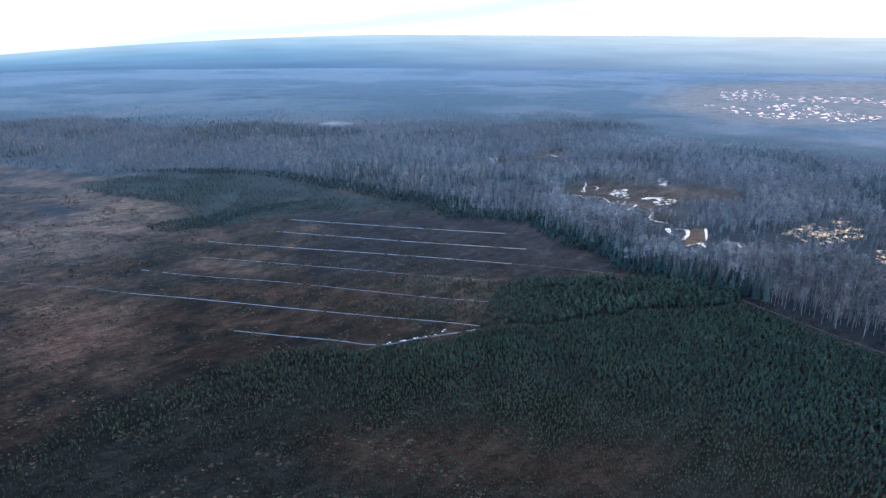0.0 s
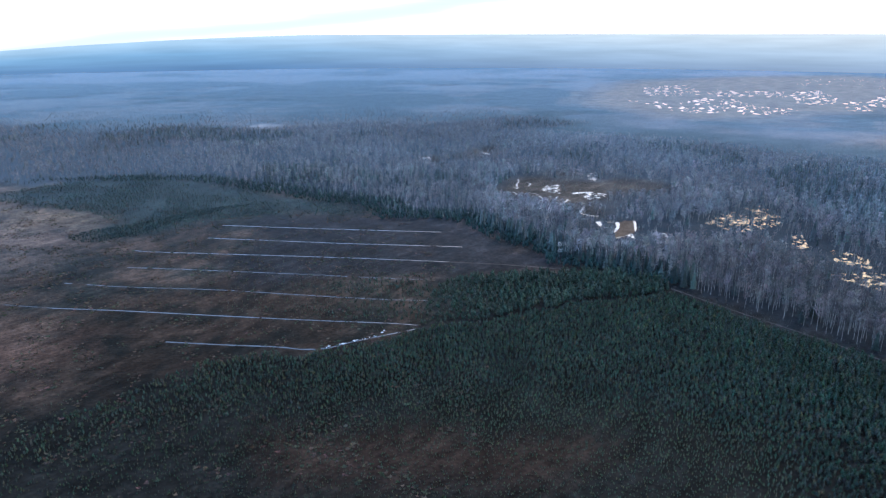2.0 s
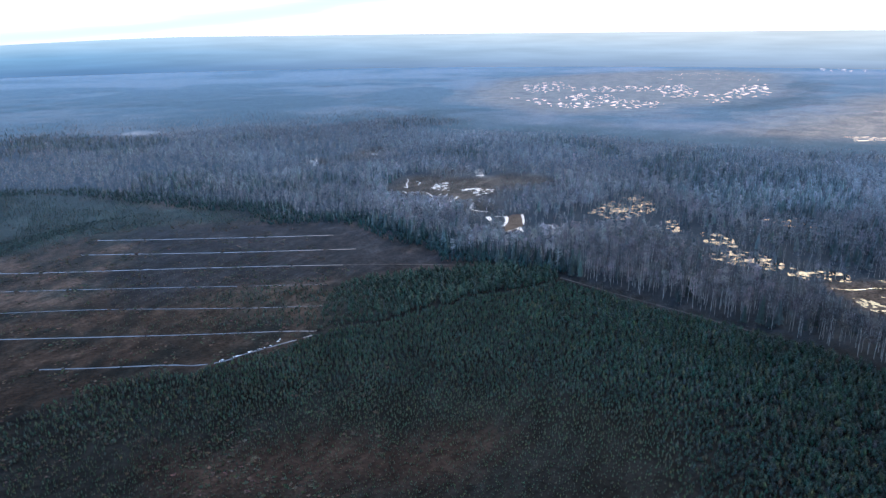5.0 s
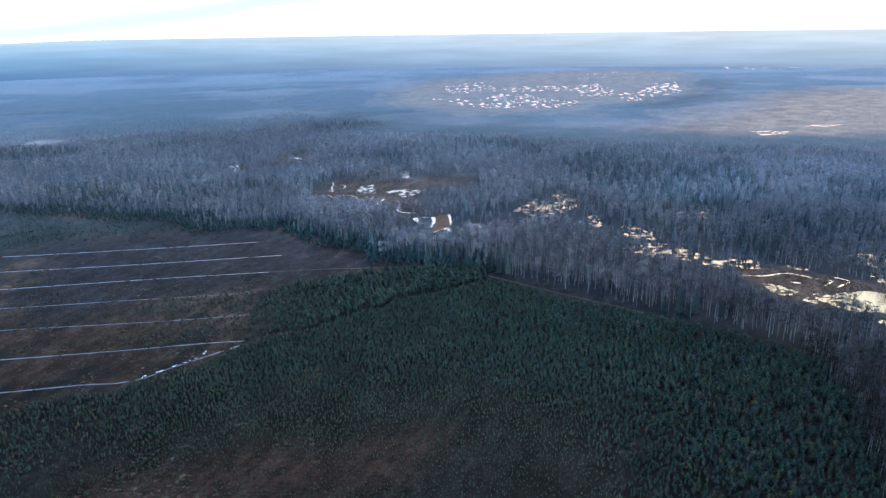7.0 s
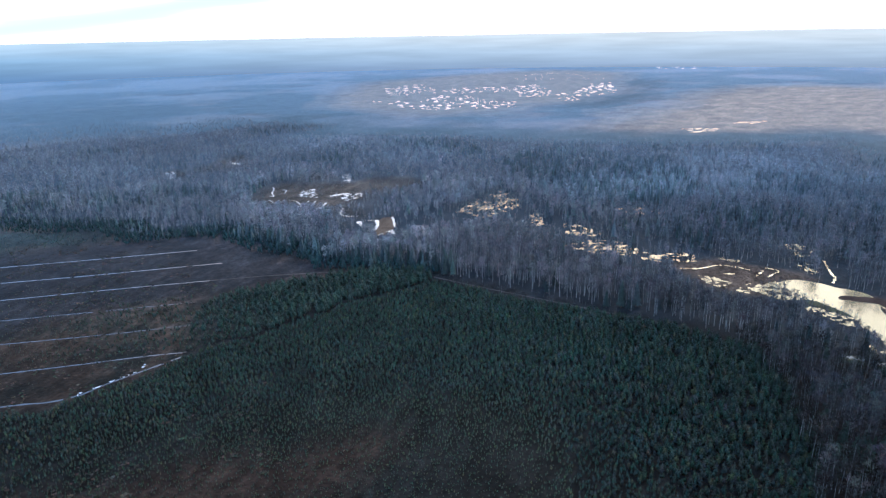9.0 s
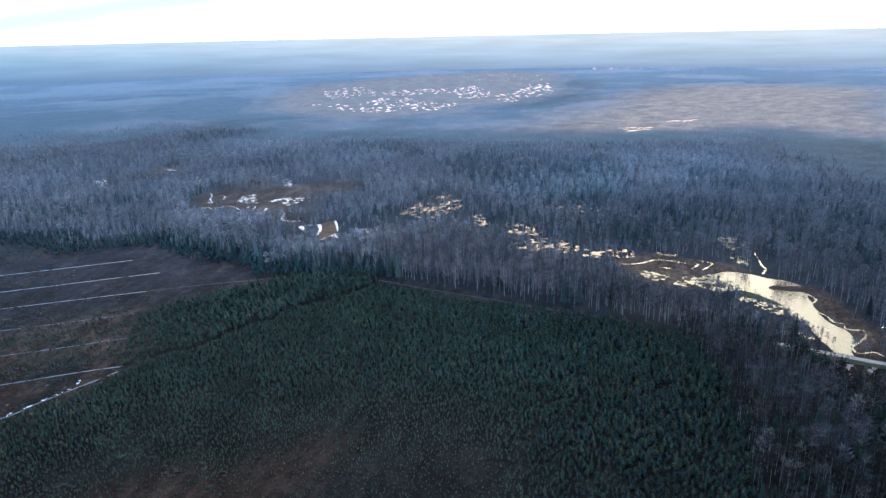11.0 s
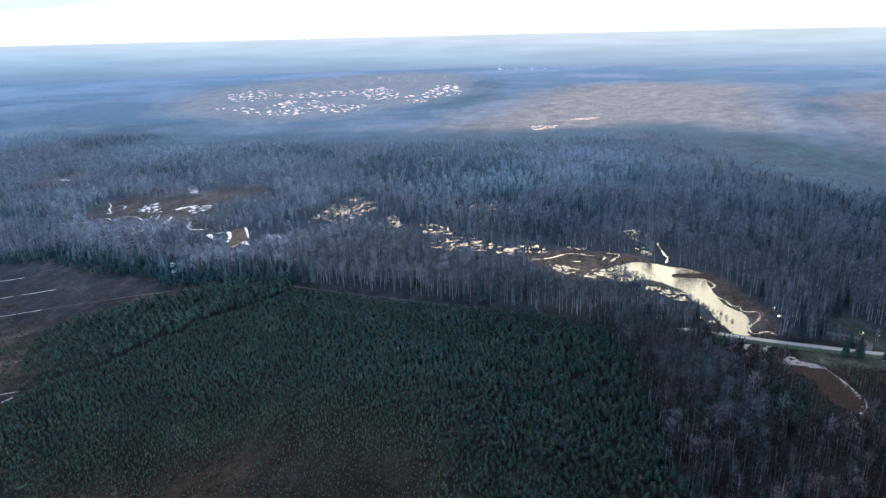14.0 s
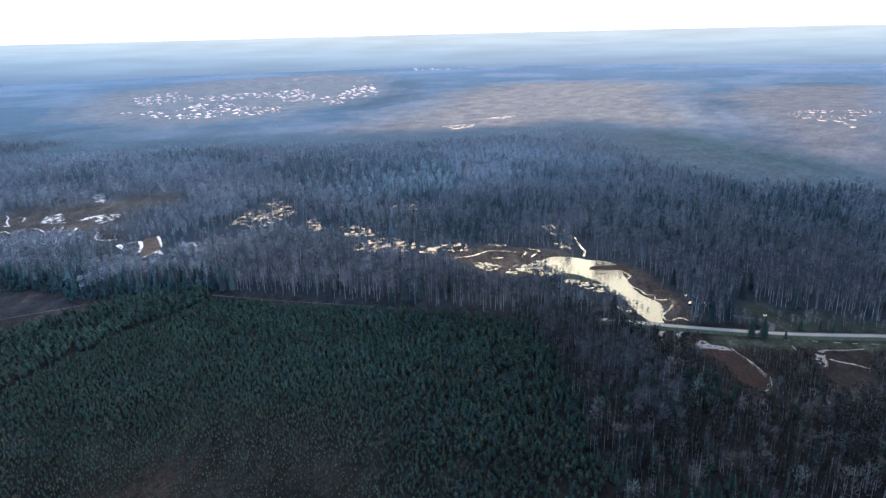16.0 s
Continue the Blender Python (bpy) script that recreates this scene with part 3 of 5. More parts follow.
    lay(BOG2, (0.150, 0.116, 0.078), 110, 110, 0.9)
    lay(BOG3, (0.095, 0.074, 0.055), 50, 60)
    for o in DARK_TONGUES:
        lay(o, (0.020, 0.030, 0.038), 45, 60, 0.8)
    lay(GREEN_FAR, (0.015, 0.030, 0.028), 35, 60)
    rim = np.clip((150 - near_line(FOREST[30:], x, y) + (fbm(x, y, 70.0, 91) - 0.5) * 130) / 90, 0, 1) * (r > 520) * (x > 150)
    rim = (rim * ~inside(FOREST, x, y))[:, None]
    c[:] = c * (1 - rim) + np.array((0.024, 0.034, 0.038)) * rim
    lay(PALE_CLEARING, (0.12, 0.11, 0.10), 8, 20)
    return c


def soil_haze(x, y):
    """Sheen weight that imitates distance haze on the ground: more on the far open bogs."""
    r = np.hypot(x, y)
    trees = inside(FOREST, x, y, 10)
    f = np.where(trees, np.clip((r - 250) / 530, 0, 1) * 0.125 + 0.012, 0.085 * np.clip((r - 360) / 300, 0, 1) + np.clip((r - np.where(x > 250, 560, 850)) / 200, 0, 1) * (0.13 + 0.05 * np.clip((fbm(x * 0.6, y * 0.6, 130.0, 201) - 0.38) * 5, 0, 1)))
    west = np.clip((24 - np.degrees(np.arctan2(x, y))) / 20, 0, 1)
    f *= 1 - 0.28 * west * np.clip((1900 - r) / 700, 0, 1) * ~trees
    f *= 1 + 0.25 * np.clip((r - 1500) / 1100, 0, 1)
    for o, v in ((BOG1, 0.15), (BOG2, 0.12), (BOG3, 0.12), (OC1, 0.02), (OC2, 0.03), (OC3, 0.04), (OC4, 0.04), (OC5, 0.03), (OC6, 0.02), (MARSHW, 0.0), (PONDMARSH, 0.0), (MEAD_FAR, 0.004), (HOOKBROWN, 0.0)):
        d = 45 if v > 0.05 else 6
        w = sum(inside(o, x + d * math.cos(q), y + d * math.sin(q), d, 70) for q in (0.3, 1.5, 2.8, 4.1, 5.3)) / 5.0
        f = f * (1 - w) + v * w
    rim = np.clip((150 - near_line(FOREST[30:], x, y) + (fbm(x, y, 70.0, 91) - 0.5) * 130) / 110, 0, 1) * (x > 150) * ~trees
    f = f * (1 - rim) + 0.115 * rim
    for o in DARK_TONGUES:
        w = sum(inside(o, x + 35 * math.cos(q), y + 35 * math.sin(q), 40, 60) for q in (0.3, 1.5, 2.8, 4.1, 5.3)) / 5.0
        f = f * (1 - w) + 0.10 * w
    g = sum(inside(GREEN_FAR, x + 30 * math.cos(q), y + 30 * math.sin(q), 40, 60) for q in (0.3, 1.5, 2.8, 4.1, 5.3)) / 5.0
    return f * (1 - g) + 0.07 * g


def build_ground():
    az = np.radians(np.concatenate([np.arange(-44, 90, 0.33), np.arange(90, 316, 6.0)]))
    rad = np.concatenate([[0.0], np.geomspace(30, 2750, 250)])
    A, R = np.meshgrid(az, rad)
    x, y = (np.sin(A) * R).ravel(), (np.cos(A) * R).ravel()
    z = np.zeros_like(x)
    na, nr = len(az), len(rad)
    i = np.arange(nr - 1)[:, None] * na
    j = np.arange(na)[None, :]
    k = (j + 1) % na
    a, b, c, d = (i + j).ravel(), (i + k).ravel(), (i + na + k).ravel(), (i + na + j).ravel()
    tris = np.concatenate([np.stack([a, c, b], 1), np.stack([a, d, c], 1)])
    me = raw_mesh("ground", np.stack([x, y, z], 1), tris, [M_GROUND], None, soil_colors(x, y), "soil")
    a = me.attributes.new("haze_sheen", "FLOAT", "POINT")
    a.data.foreach_set("value", soil_haze(x, y).astype(np.float32))
    return tagged(new("ground", me), "brown and reddish heath of a wide raised bog", "ground", kind="structure")


build_ground()


# the far distance: a glowing ring of woods, haze painted in, that rises to the horizon
def build_backdrop():
    m = bpy.data.materials.new("hazy_distance")
    m.use_nodes = True
    nt = m.node_tree
    nt.nodes.clear()
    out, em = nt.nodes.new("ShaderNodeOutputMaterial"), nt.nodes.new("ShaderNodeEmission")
    g = nt.nodes.new("ShaderNodeNewGeometry")
    up = nt.nodes.new("ShaderNodeMapRange")
    flat = nt.nodes.new("ShaderNodeVectorMath")
    flat.operation = "LENGTH"
    level = nt.nodes.new("ShaderNodeVectorMath")
    level.operation = "MULTIPLY"
    level.inputs[1].default_value = (1, 1, 0)
    nt.links.new(g.outputs["Position"], level.inputs[0])
    nt.links.new(level.outputs["Vector"], flat.inputs[0])
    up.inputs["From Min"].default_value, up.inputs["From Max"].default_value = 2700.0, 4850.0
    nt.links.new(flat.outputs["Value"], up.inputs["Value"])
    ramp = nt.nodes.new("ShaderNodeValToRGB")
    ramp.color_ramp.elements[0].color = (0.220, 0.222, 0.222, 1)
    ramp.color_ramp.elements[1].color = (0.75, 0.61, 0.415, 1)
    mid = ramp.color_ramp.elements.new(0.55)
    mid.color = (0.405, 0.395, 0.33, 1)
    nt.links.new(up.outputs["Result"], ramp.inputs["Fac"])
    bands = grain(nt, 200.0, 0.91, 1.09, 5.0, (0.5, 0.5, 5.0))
    mul = nt.nodes.new("ShaderNodeVectorMath")
    mul.operation = "SCALE"
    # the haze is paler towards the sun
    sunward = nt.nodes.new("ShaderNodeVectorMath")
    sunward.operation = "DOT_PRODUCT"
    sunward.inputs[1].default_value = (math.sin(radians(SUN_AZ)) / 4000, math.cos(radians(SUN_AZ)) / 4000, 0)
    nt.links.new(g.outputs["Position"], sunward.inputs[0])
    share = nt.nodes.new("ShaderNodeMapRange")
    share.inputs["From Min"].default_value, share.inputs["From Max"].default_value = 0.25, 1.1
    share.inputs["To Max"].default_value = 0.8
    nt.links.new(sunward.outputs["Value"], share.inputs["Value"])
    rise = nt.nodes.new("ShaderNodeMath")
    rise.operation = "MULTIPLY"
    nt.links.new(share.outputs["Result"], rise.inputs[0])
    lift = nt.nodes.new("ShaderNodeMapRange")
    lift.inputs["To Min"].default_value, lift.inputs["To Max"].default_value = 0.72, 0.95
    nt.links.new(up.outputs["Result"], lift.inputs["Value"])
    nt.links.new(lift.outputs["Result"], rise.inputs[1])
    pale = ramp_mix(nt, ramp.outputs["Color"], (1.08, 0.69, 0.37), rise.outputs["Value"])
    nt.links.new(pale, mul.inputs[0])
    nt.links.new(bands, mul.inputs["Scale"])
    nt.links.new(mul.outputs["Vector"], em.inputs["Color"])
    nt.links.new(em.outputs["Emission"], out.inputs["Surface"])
    az = np.radians(np.arange(0, 360, 1.0))
    rad = np.array([2700.0, 3300.0, 3900.0, 4400.0, 4850.0])
    A, R = np.meshgrid(az, rad)
    share = (R - rad[0]) / (rad[-1] - rad[0])
    side = np.degrees((A + math.pi) % (2 * math.pi) - math.pi)
    top = -0.37 - 1.45 * np.clip((-side - 2) / 30, 0, 1) ** 1.6 * (side > -100) + 0.02 * (lattice(side / 2.5, side * 0, 12) - 0.5)
    H = EYE_Z + R * np.tan(np.radians(-2.97 + (top + 2.97) * share)) + 0.05
    x, y, z = (np.sin(A) * R).ravel(), (np.cos(A) * R).ravel(), H.ravel()
    na, nr = len(az), len(rad)
    i, j = np.arange(nr - 1)[:, None] * na, np.arange(na)[None, :]
    k = (j + 1) % na
    a, b, c, d = (i + j).ravel(), (i + k).ravel(), (i + na + k).ravel(), (i + na + j).ravel()
    tris = np.concatenate([np.stack([a, c, b], 1), np.stack([a, d, c], 1)])
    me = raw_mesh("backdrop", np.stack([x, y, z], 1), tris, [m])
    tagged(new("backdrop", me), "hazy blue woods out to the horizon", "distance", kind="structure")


build_backdrop()


# ---------------------------------------------------------------- water
def drainage_ditch(line, half, gaps, seed, label, mat):
    e = tagged(new("drainage_ditch"), label, "ditch", "drainage ditches of the bog")
    half *= 0.68
    part("bank", ribbon_bm(line, half * 1.7, 0.02, 4.0, 0.25, 0.0, seed, 0.0), M_PEAT, e, "dark wet peat bank")
    whole = ribbon_bm(line, half, 0.06, 2.5, 0.35, gaps, seed)
    left = set(whole.faces)
    while left:  # each unbroken stretch of water is a part
        todo, piece = [next(iter(left))], set()
        while todo:
            f = todo.pop()
            if f in left:
                left.discard(f)
                piece.add(f)
                todo += [g for ed in f.edges for g in ed.link_faces]
        b = bmesh.new()
        twin = {}
        for f in piece:
            b.faces.new([twin.setdefault(v, None) or twin.update({v: b.verts.new(v.co)}) or twin[v] for v in f.verts])
        part("water", b, mat, e, "pale sky-lit water")
    whole.free()
    return e


LIT = "straight ditch full of pale water across dark heath"
DIM = "narrow half-dry ditch across reddish heath"
for k, (line, half, gaps, label) in enumerate((
        (DITCH1, 0.75, 0.0, LIT), (DITCH2, 0.75, 0.0, LIT), (DITCH3, 0.65, 0.0, LIT), (DITCH4, 0.40, 0.05, LIT), (DITCH5, 0.42, 0.12, LIT),
        (DITCH6, 0.65, 0.05, LIT), (DITCH7, 0.75, 0.05, "wide curved ditch with pale water at the pine edge"), (DITCH8, 0.25, 0.2, DIM), (DITCH9, 0.3, 0.2, DIM))):
    drainage_ditch(line, half, gaps, k + 1, label, M_POOL)


def water_sheet(name, outline, label, category="pool", mat=M_WATER, rough=0.8, step=1.5, z=0.05, group=""):
    return tagged(sheet(name, outline, z, mat, step, rough), label, category, group)


def pool_outline(x, y, a, b, turn, rnd, n=9):
    out = []
    for k in range(n):
        t = 2 * math.pi * k / n
        s = 0.7 + 0.6 * rnd.random()
        u, v = math.cos(t) * a * s, math.sin(t) * b * s
        out.append((x + u * math.cos(turn) - v * math.sin(turn), y + u * math.sin(turn) + v * math.cos(turn)))
    return out


def lacy_water(name, outline, cell, least, size, seed, z, mat, label, category, group):
    """Shallow water broken by tufts: the places of an outline where a noise is above least, with uneven rims."""
    xs, ys = [p[0] for p in outline], [p[1] for p in outline]
    gx, gy = np.arange(min(xs), max(xs) + cell, cell), np.arange(min(ys), max(ys) + cell, cell)
    nx, ny = len(gx), len(gy)
    cx, cy = np.meshgrid(gx[:-1] + cell / 2, gy[:-1] + cell / 2, indexing="ij")
    wet = inside(outline, cx.ravel(), cy.ravel(), 1.2, 6.0) & (fbm(cx.ravel(), cy.ravel(), size, seed) > least)
    i, j = np.divmod(np.where(wet)[0], ny - 1)
    rs = np.random.RandomState(seed)
    vx, vy = np.meshgrid(gx, gy, indexing="ij")
    V = np.stack([vx.ravel(), vy.ravel(), np.full(nx * ny, z)], 1)
    V[:, :2] += (rs.rand(nx * ny, 2) - 0.5) * cell * 0.8
    left, crumbs = set(zip(i.tolist(), j.tolist())), []

    def patch_mesh(cells):
        a = np.array([p * ny + q for p, q in cells])
        used, at = np.unique(np.stack([a, a + ny, a + ny + 1, a + 1], 1), return_inverse=True)
        q = at.reshape(-1, 4)
        return raw_mesh(name, V[used], np.concatenate([q[:, [0, 1, 2]], q[:, [0, 2, 3]]]), [mat])

    while left:
        todo, cells = [min(left)], []
        while todo:
            p = todo.pop()
            if p in left:
                left.discard(p)
                cells.append(p)
                todo += [(p[0] + 1, p[1]), (p[0] - 1, p[1]), (p[0], p[1] + 1), (p[0], p[1] - 1)]
        if len(cells) < 7:
            crumbs += cells
        else:
            tagged(new(name, patch_mesh(cells)), label, category, group)
    if crumbs:
        tagged(new(name + "_crumbs", patch_mesh(crumbs)), label, category, kind="stuff")


def line_thing(name, line, half, z, mat, label, category, group, seed, step=1.0, uneven=0.8):
    me = bpy.data.meshes.new(name)
    b = ribbon_bm(line, half, z, step, uneven, 0.0, seed)
    b.to_mesh(me)
    b.free()
    me.materials.append(mat)
    return tagged(new(name, me), label, category, group)


line_thing("stream", RIM_LINE, 0.5, 0.075, M_POND, "thin bright stream along the brown shore of the pond", "stream", "streams of the marsh", 48)
water_sheet("pond", POND, "flooded pond shining under the low sun", "pond", M_POND, 0.5, 1.0)
for k, (line, half) in enumerate(CHANNELS):
    line_thing("stream", line, half, 0.07, M_WATER, "narrow bright stream winding through brown marsh", "stream", "streams of the marsh", 40 + k)
tagged(sheet("reed_spit", SPIT, 0.10, M_MUD, 0.7, 1.0), "low brown reed spit reaching into the pond", "reed bed")
rnd = random.Random(15)
for x, y, a, b in ((336, 233, 1.6, 0.6), (334, 224, 1.6, 0.6), (316, 226, 2.2, 1.1), (319, 231, 2.6, 1.0), (323, 234, 2.0, 0.9), (318, 220, 2.2, 0.9), (322, 227, 1.5, 0.6), (327, 231, 1.4, 0.6), (324, 221, 1.6, 0.6), (331, 237, 2.4, 0.8), (310, 163, 1.6, 0.8), (316, 174, 1.5, 0.7), (302, 154, 1.5, 0.7)):
    tagged(sheet("reed_islet", pool_outline(x, y, a, b, rnd.uniform(1.8, 2.6), rnd, 10), 0.11, M_REED, 0.4, 0.5), "small dark clump of reed in shallow water", "reed bed", "reed islets of the pond")
tagged(sheet("islet", GREEN_ISLE, 0.12, M_VERGE, 1.0, 0.4), "low green islet in the flooded pond", "islet")


def pools_in(outline, count, lo, hi, name, label, group, mat, seed, z=0.06, stretch=1.6, clump=0.0, turn=None):
    """Scattered pools inside an outline, none overlapping another."""
    rnd = random.Random(seed)
    xs, ys = [p[0] for p in outline], [p[1] for p in outline]
    taken, tries = [], 0
    while len(taken) < count and tries < count * 60:
        tries += 1
        x, y = rnd.uniform(min(xs), max(xs)), rnd.uniform(min(ys), max(ys))
        px, py = np.array([x]), np.array([y])
        if not inside(outline, px, py)[0] or (clump and fbm(px, py, clump, seed)[0] < 0.47):
            continue
        a = lo + (hi - lo) * rnd.random() ** 2
        if turn == "away":  # larger with distance from the camera, to fit its view
            a *= math.hypot(x, y) / 1300
        if any(math.hypot(x - u, y - v) < (a + w) * 1.35 for u, v, w in taken):
            continue
        taken.append((x, y, a))
        # away: stretched along the camera's line of sight to fit its view
        t = rnd.uniform(0, math.pi) if turn is None else (math.atan2(y, x) if turn == "away" else turn) + rnd.uniform(-0.5, 0.5)
        o = pool_outline(x, y, a * stretch ** 0.5, a / stretch ** 0.5, t, rnd)
        tagged(sheet(name, o, z, mat, max(a * 0.4, 0.4)), label, "pool", group)


for k, (o, n) in enumerate(POOL_ROWS):
    pools_in(o, n, 2.4, 7.6, "bog_pool", "bright water pool on the open raised bog", "pools of the open bog", M_POOL, 3 + 11 * k, 0.06, 2.6, 0.0, "away")
pools_in(LAKE2A, 18, 1.6, 5.4, "bog_pool", "narrow bright pool on the open brown bog", "pools of the brown bog", M_POOL, 5, 0.06, 2.6, 0.0, -0.5)
pools_in(LAKE2B, 15, 1.6, 5.8, "bog_pool", "narrow bright pool on the open brown bog", "pools of the brown bog", M_POOL, 6, 0.06, 2.6, 0.0, -0.5)
pools_in(POOL_FAR, 26, 2.4, 5.5, "bog_pool", "faint bright pool on the hazy far bog", "pools of the hazy bog", M_POOL, 7, 0.06, 2.2, 0.0, "away")
pools_in(POOL_BOG3, 18, 1.2, 4.5, "bog_pool", "small bright pool on reddish raised bog", "pools of the far bog", M_POOL, 8, 0.06, 1.5)
for k, (o, least, size) in enumerate(((BLOTCH1, 0.53, 2.2), (BLOTCH2, 0.49, 2.6), (BLOTCH3, 0.54, 1.8), (FLOOD_TREES, 0.53, 1.6), (POND_END, 0.37, 3.2), (STREAM_NET[0], 0.56, 3.2), (STREAM_NET[1], 0.55, 2.6), ([(296, 158), (301, 163), (304, 159), (299, 153)], 0.52, 2.5))):
    lacy_water("flood_pool", o, 0.45, least, size, 30 + k, 0.065, M_POND, "shallow shining flood water broken by brown tufts", "pool", "flood pools round the pond")
for k, (o, least) in enumerate(((SP1, 0.58), (SP2, 0.54), (SP3, 0.56), (SP4, 0.55), (SP5, 0.57), (SP6, 0.60))):
    lacy_water("flood_pool", o, 0.5, least, 3.4, 20 + k, 0.06, M_WATER, "golden-lit flood water between bare trees", "pool", "flood pools in the wood")


def glitter(name, outlines, count, lo, hi, label, mat, seed, clump):
    """Many small puddles, too fine to tell apart, joined into one object."""
    rnd = random.Random(seed)
    V, T = [], []
    for o in outlines:
        xs, ys = [p[0] for p in o], [p[1] for p in o]
        rs = np.random.RandomState(seed)
        x, y = min(xs) + rs.rand(count * 8) * (max(xs) - min(xs)), min(ys) + rs.rand(count * 8) * (max(ys) - min(ys))
        ok = inside(o, x, y, lo * 4, clump) & (fbm(x, y, clump, seed) > 0.48)
        for px, py in list(zip(x[ok], y[ok]))[:count]:
            a = lo + (hi - lo) * rnd.random() ** 2
            ring = pool_outline(px, py, a * 1.5, a * 0.6, rnd.uniform(0, 3.1), rnd, 6)
            n = len(V)
            V += [(u, v, 0.055) for u, v in ring]
            T += [(n, n + k, n + k + 1) for k in range(1, 5)]
    tagged(new(name, raw_mesh(name, np.array(V), np.array(T), [mat])), label, "water", kind="stuff")


glitter("bog_puddles", [o for o, n in POOL_ROWS] + [POOLS_FAINT, POOL_BOG3], 110, 0.9, 3.0, "tiny bright puddles of the open bog", M_POOL, 220, 60.0)
for k, (o, least) in enumerate(((MZ1, 0.60), (MZ2, 0.57), (MZ3, 0.52), (MZ4, 0.48), (MZ5, 0.58))):
    lacy_water("ice_patch", o, 0.7, least, 3.6, 50 + k, 0.06, M_ICE, "broken white ice in an ochre sedge marsh", "ice", "ice patches of the marsh")
glitter("ice_crumbs", (MZ1, MZ2, MZ3, MZ5), 60, 0.2, 0.8, "white crumbs of ice among ochre sedge", M_ICE, 230, 12.0)
FROZEN = "winding stream edge with a pale rim of ice"
for k, (line, half) in enumerate([(l, w * 0.62) for l, w in ICE_LINES] + [(l, 0.32) for l in HOOK_LINES] + [(HOOKE, 0.7), (HOOKF, 0.4), (MEANDER, 0.5)]):
    line_thing("frozen_stream", line, half, 0.08, M_ICE, FROZEN, "stream", "frozen streams of the marsh", 60 + k, 0.9, 0.7)
for o in HOOK_ICE:
    tagged(sheet("ice_patch", o, 0.10, M_ICE, 0.8, 0.5), "broad white ice at the edge of a brown reed bed", "ice", "ice round the reed bed")
tagged(sheet("reed_bed", REED, 0.04, M_REED, 1.5, 0.6), "flat reddish brown reed bed beside the stream", "reed bed")
tagged(sheet("reed_bed", HOOKBROWN, 0.04, M_SEDGE, 1.5, 0.3), "flat brown reed bed framed by white ice", "reed bed")
for o in PALE_GRASS:
    lacy_water("pale_reed_bed", o, 0.35, 0.42, 1.8, int(o[0][0]), 0.06, M_STRAW, "bleached pale dead reed on a wet bank", "reed bed", "pale reeds along the river")
for k, line in enumerate(PALE_RIMS):
    line_thing("reed_fringe", line, 0.3, 0.09, M_STRAW, "narrow bleached fringe of dead reed along the bank", "reed fringe", "pale reeds along the river", 90 + k, 0.7, 0.9)


def ice_bits(line, seed, big=0.75, gap=0.85):
    """Broken pale ice in small pieces along a bank."""
    rnd = random.Random(seed)
    for p in spline(line, False, gap):
        if rnd.random() < 0.4:
            continue
        x, y = p.x + rnd.uniform(-0.7, 0.7), p.y + rnd.uniform(-0.7, 0.7)
        o = pool_outline(x, y, rnd.uniform(0.2, big * 0.7), rnd.uniform(0.12, big * 0.36), rnd.uniform(0, 3), rnd, 7)
        tagged(sheet("ice_patch", o, 0.11, M_ICE, 0.4), "small piece of pale ice on a stream bank", "ice", "ice on the stream banks")


ice_bits([(290, 100), (288, 97), (281, 87), (272, 78), (264, 75), (258, 78)], 72, 0.5)
ice_bits([(-20, 292), (-12, 295), (-4, 299), (2, 301), (8, 308)], 77, 2.2, 1.9)
ice_bits(PALE_RIMS[2], 73, 0.9)
for x, y, a in ((330.2, 136.8, 1.3), (334.6, 130.5, 1.7), (336.4, 121.5, 1.7), (338.7, 143.3, 1.0), (334.1, 125.7, 0.9), (333, 129, 0.9), (338.3, 101.8, 1.3), (341, 95.2, 0.6)):
    o = pool_outline(x, y, a * 1.4, a * 0.8, math.atan2(y, x), random.Random(int(x + y)), 8)
    tagged(sheet("flood_pool", o, 0.06, M_WATER, 0.5), "golden-lit flood water between roadside trees", "pool", "flood pools behind the road")

# ---------------------------------------------------------------- road and tracks
def country_road():
    e = tagged(new("road"), "grey two-lane asphalt road on a low bank", "road", kind="structure")
    line = [(279, 162)] + ROAD + [(372, 14), (400, -30)]
    pts = spline(line, False, 4.0)
    bm = bmesh.new()
    row = None
    for i, p in enumerate(pts):
        a, b = pts[max(i - 1, 0)], pts[min(i + 1, len(pts) - 1)]
        s = (b - a).normalized()
        s = Vector((s.y, -s.x))
        nxt = [bm.verts.new((p.x + s.x * w, p.y + s.y * w, z)) for w, z in ((-4.6, -0.2), (-2.3, 0.75), (2.3, 0.75), (4.6, -0.2))]
        if row:
            for k in range(3):
                bm.faces.new((row[k], row[k + 1], nxt[k + 1], nxt[k]))
        row = nxt
    bmesh.ops.recalc_face_normals(bm, faces=bm.faces[:])
    if sum(f.normal.z for f in bm.faces) < 0:
        bmesh.ops.reverse_faces(bm, faces=bm.faces[:])
    part("verge", bm, M_VERGE, e, "short dull green grass")
    part("carriageway", ribbon_bm(line, 1.6, 0.78, 4.0, 0.0, 0.0, 1, 0.05), M_ASPHALT, e)
    return e


country_road()


def flat_track(name, line, half, label, mat, seed):
    me = bpy.data.meshes.new(name)
    b = ribbon_bm(line, half, 0.05, 3.0, 0.4, 0.0, seed)
    b.to_mesh(me)
    b.free()
    me.materials.append(mat)
    return tagged(new(name, me), label, "track", kind="structure")


flat_track("track", PATH_LINE, 0.55, "pale sandy track along the edge of the wood", M_TRACK, 5)
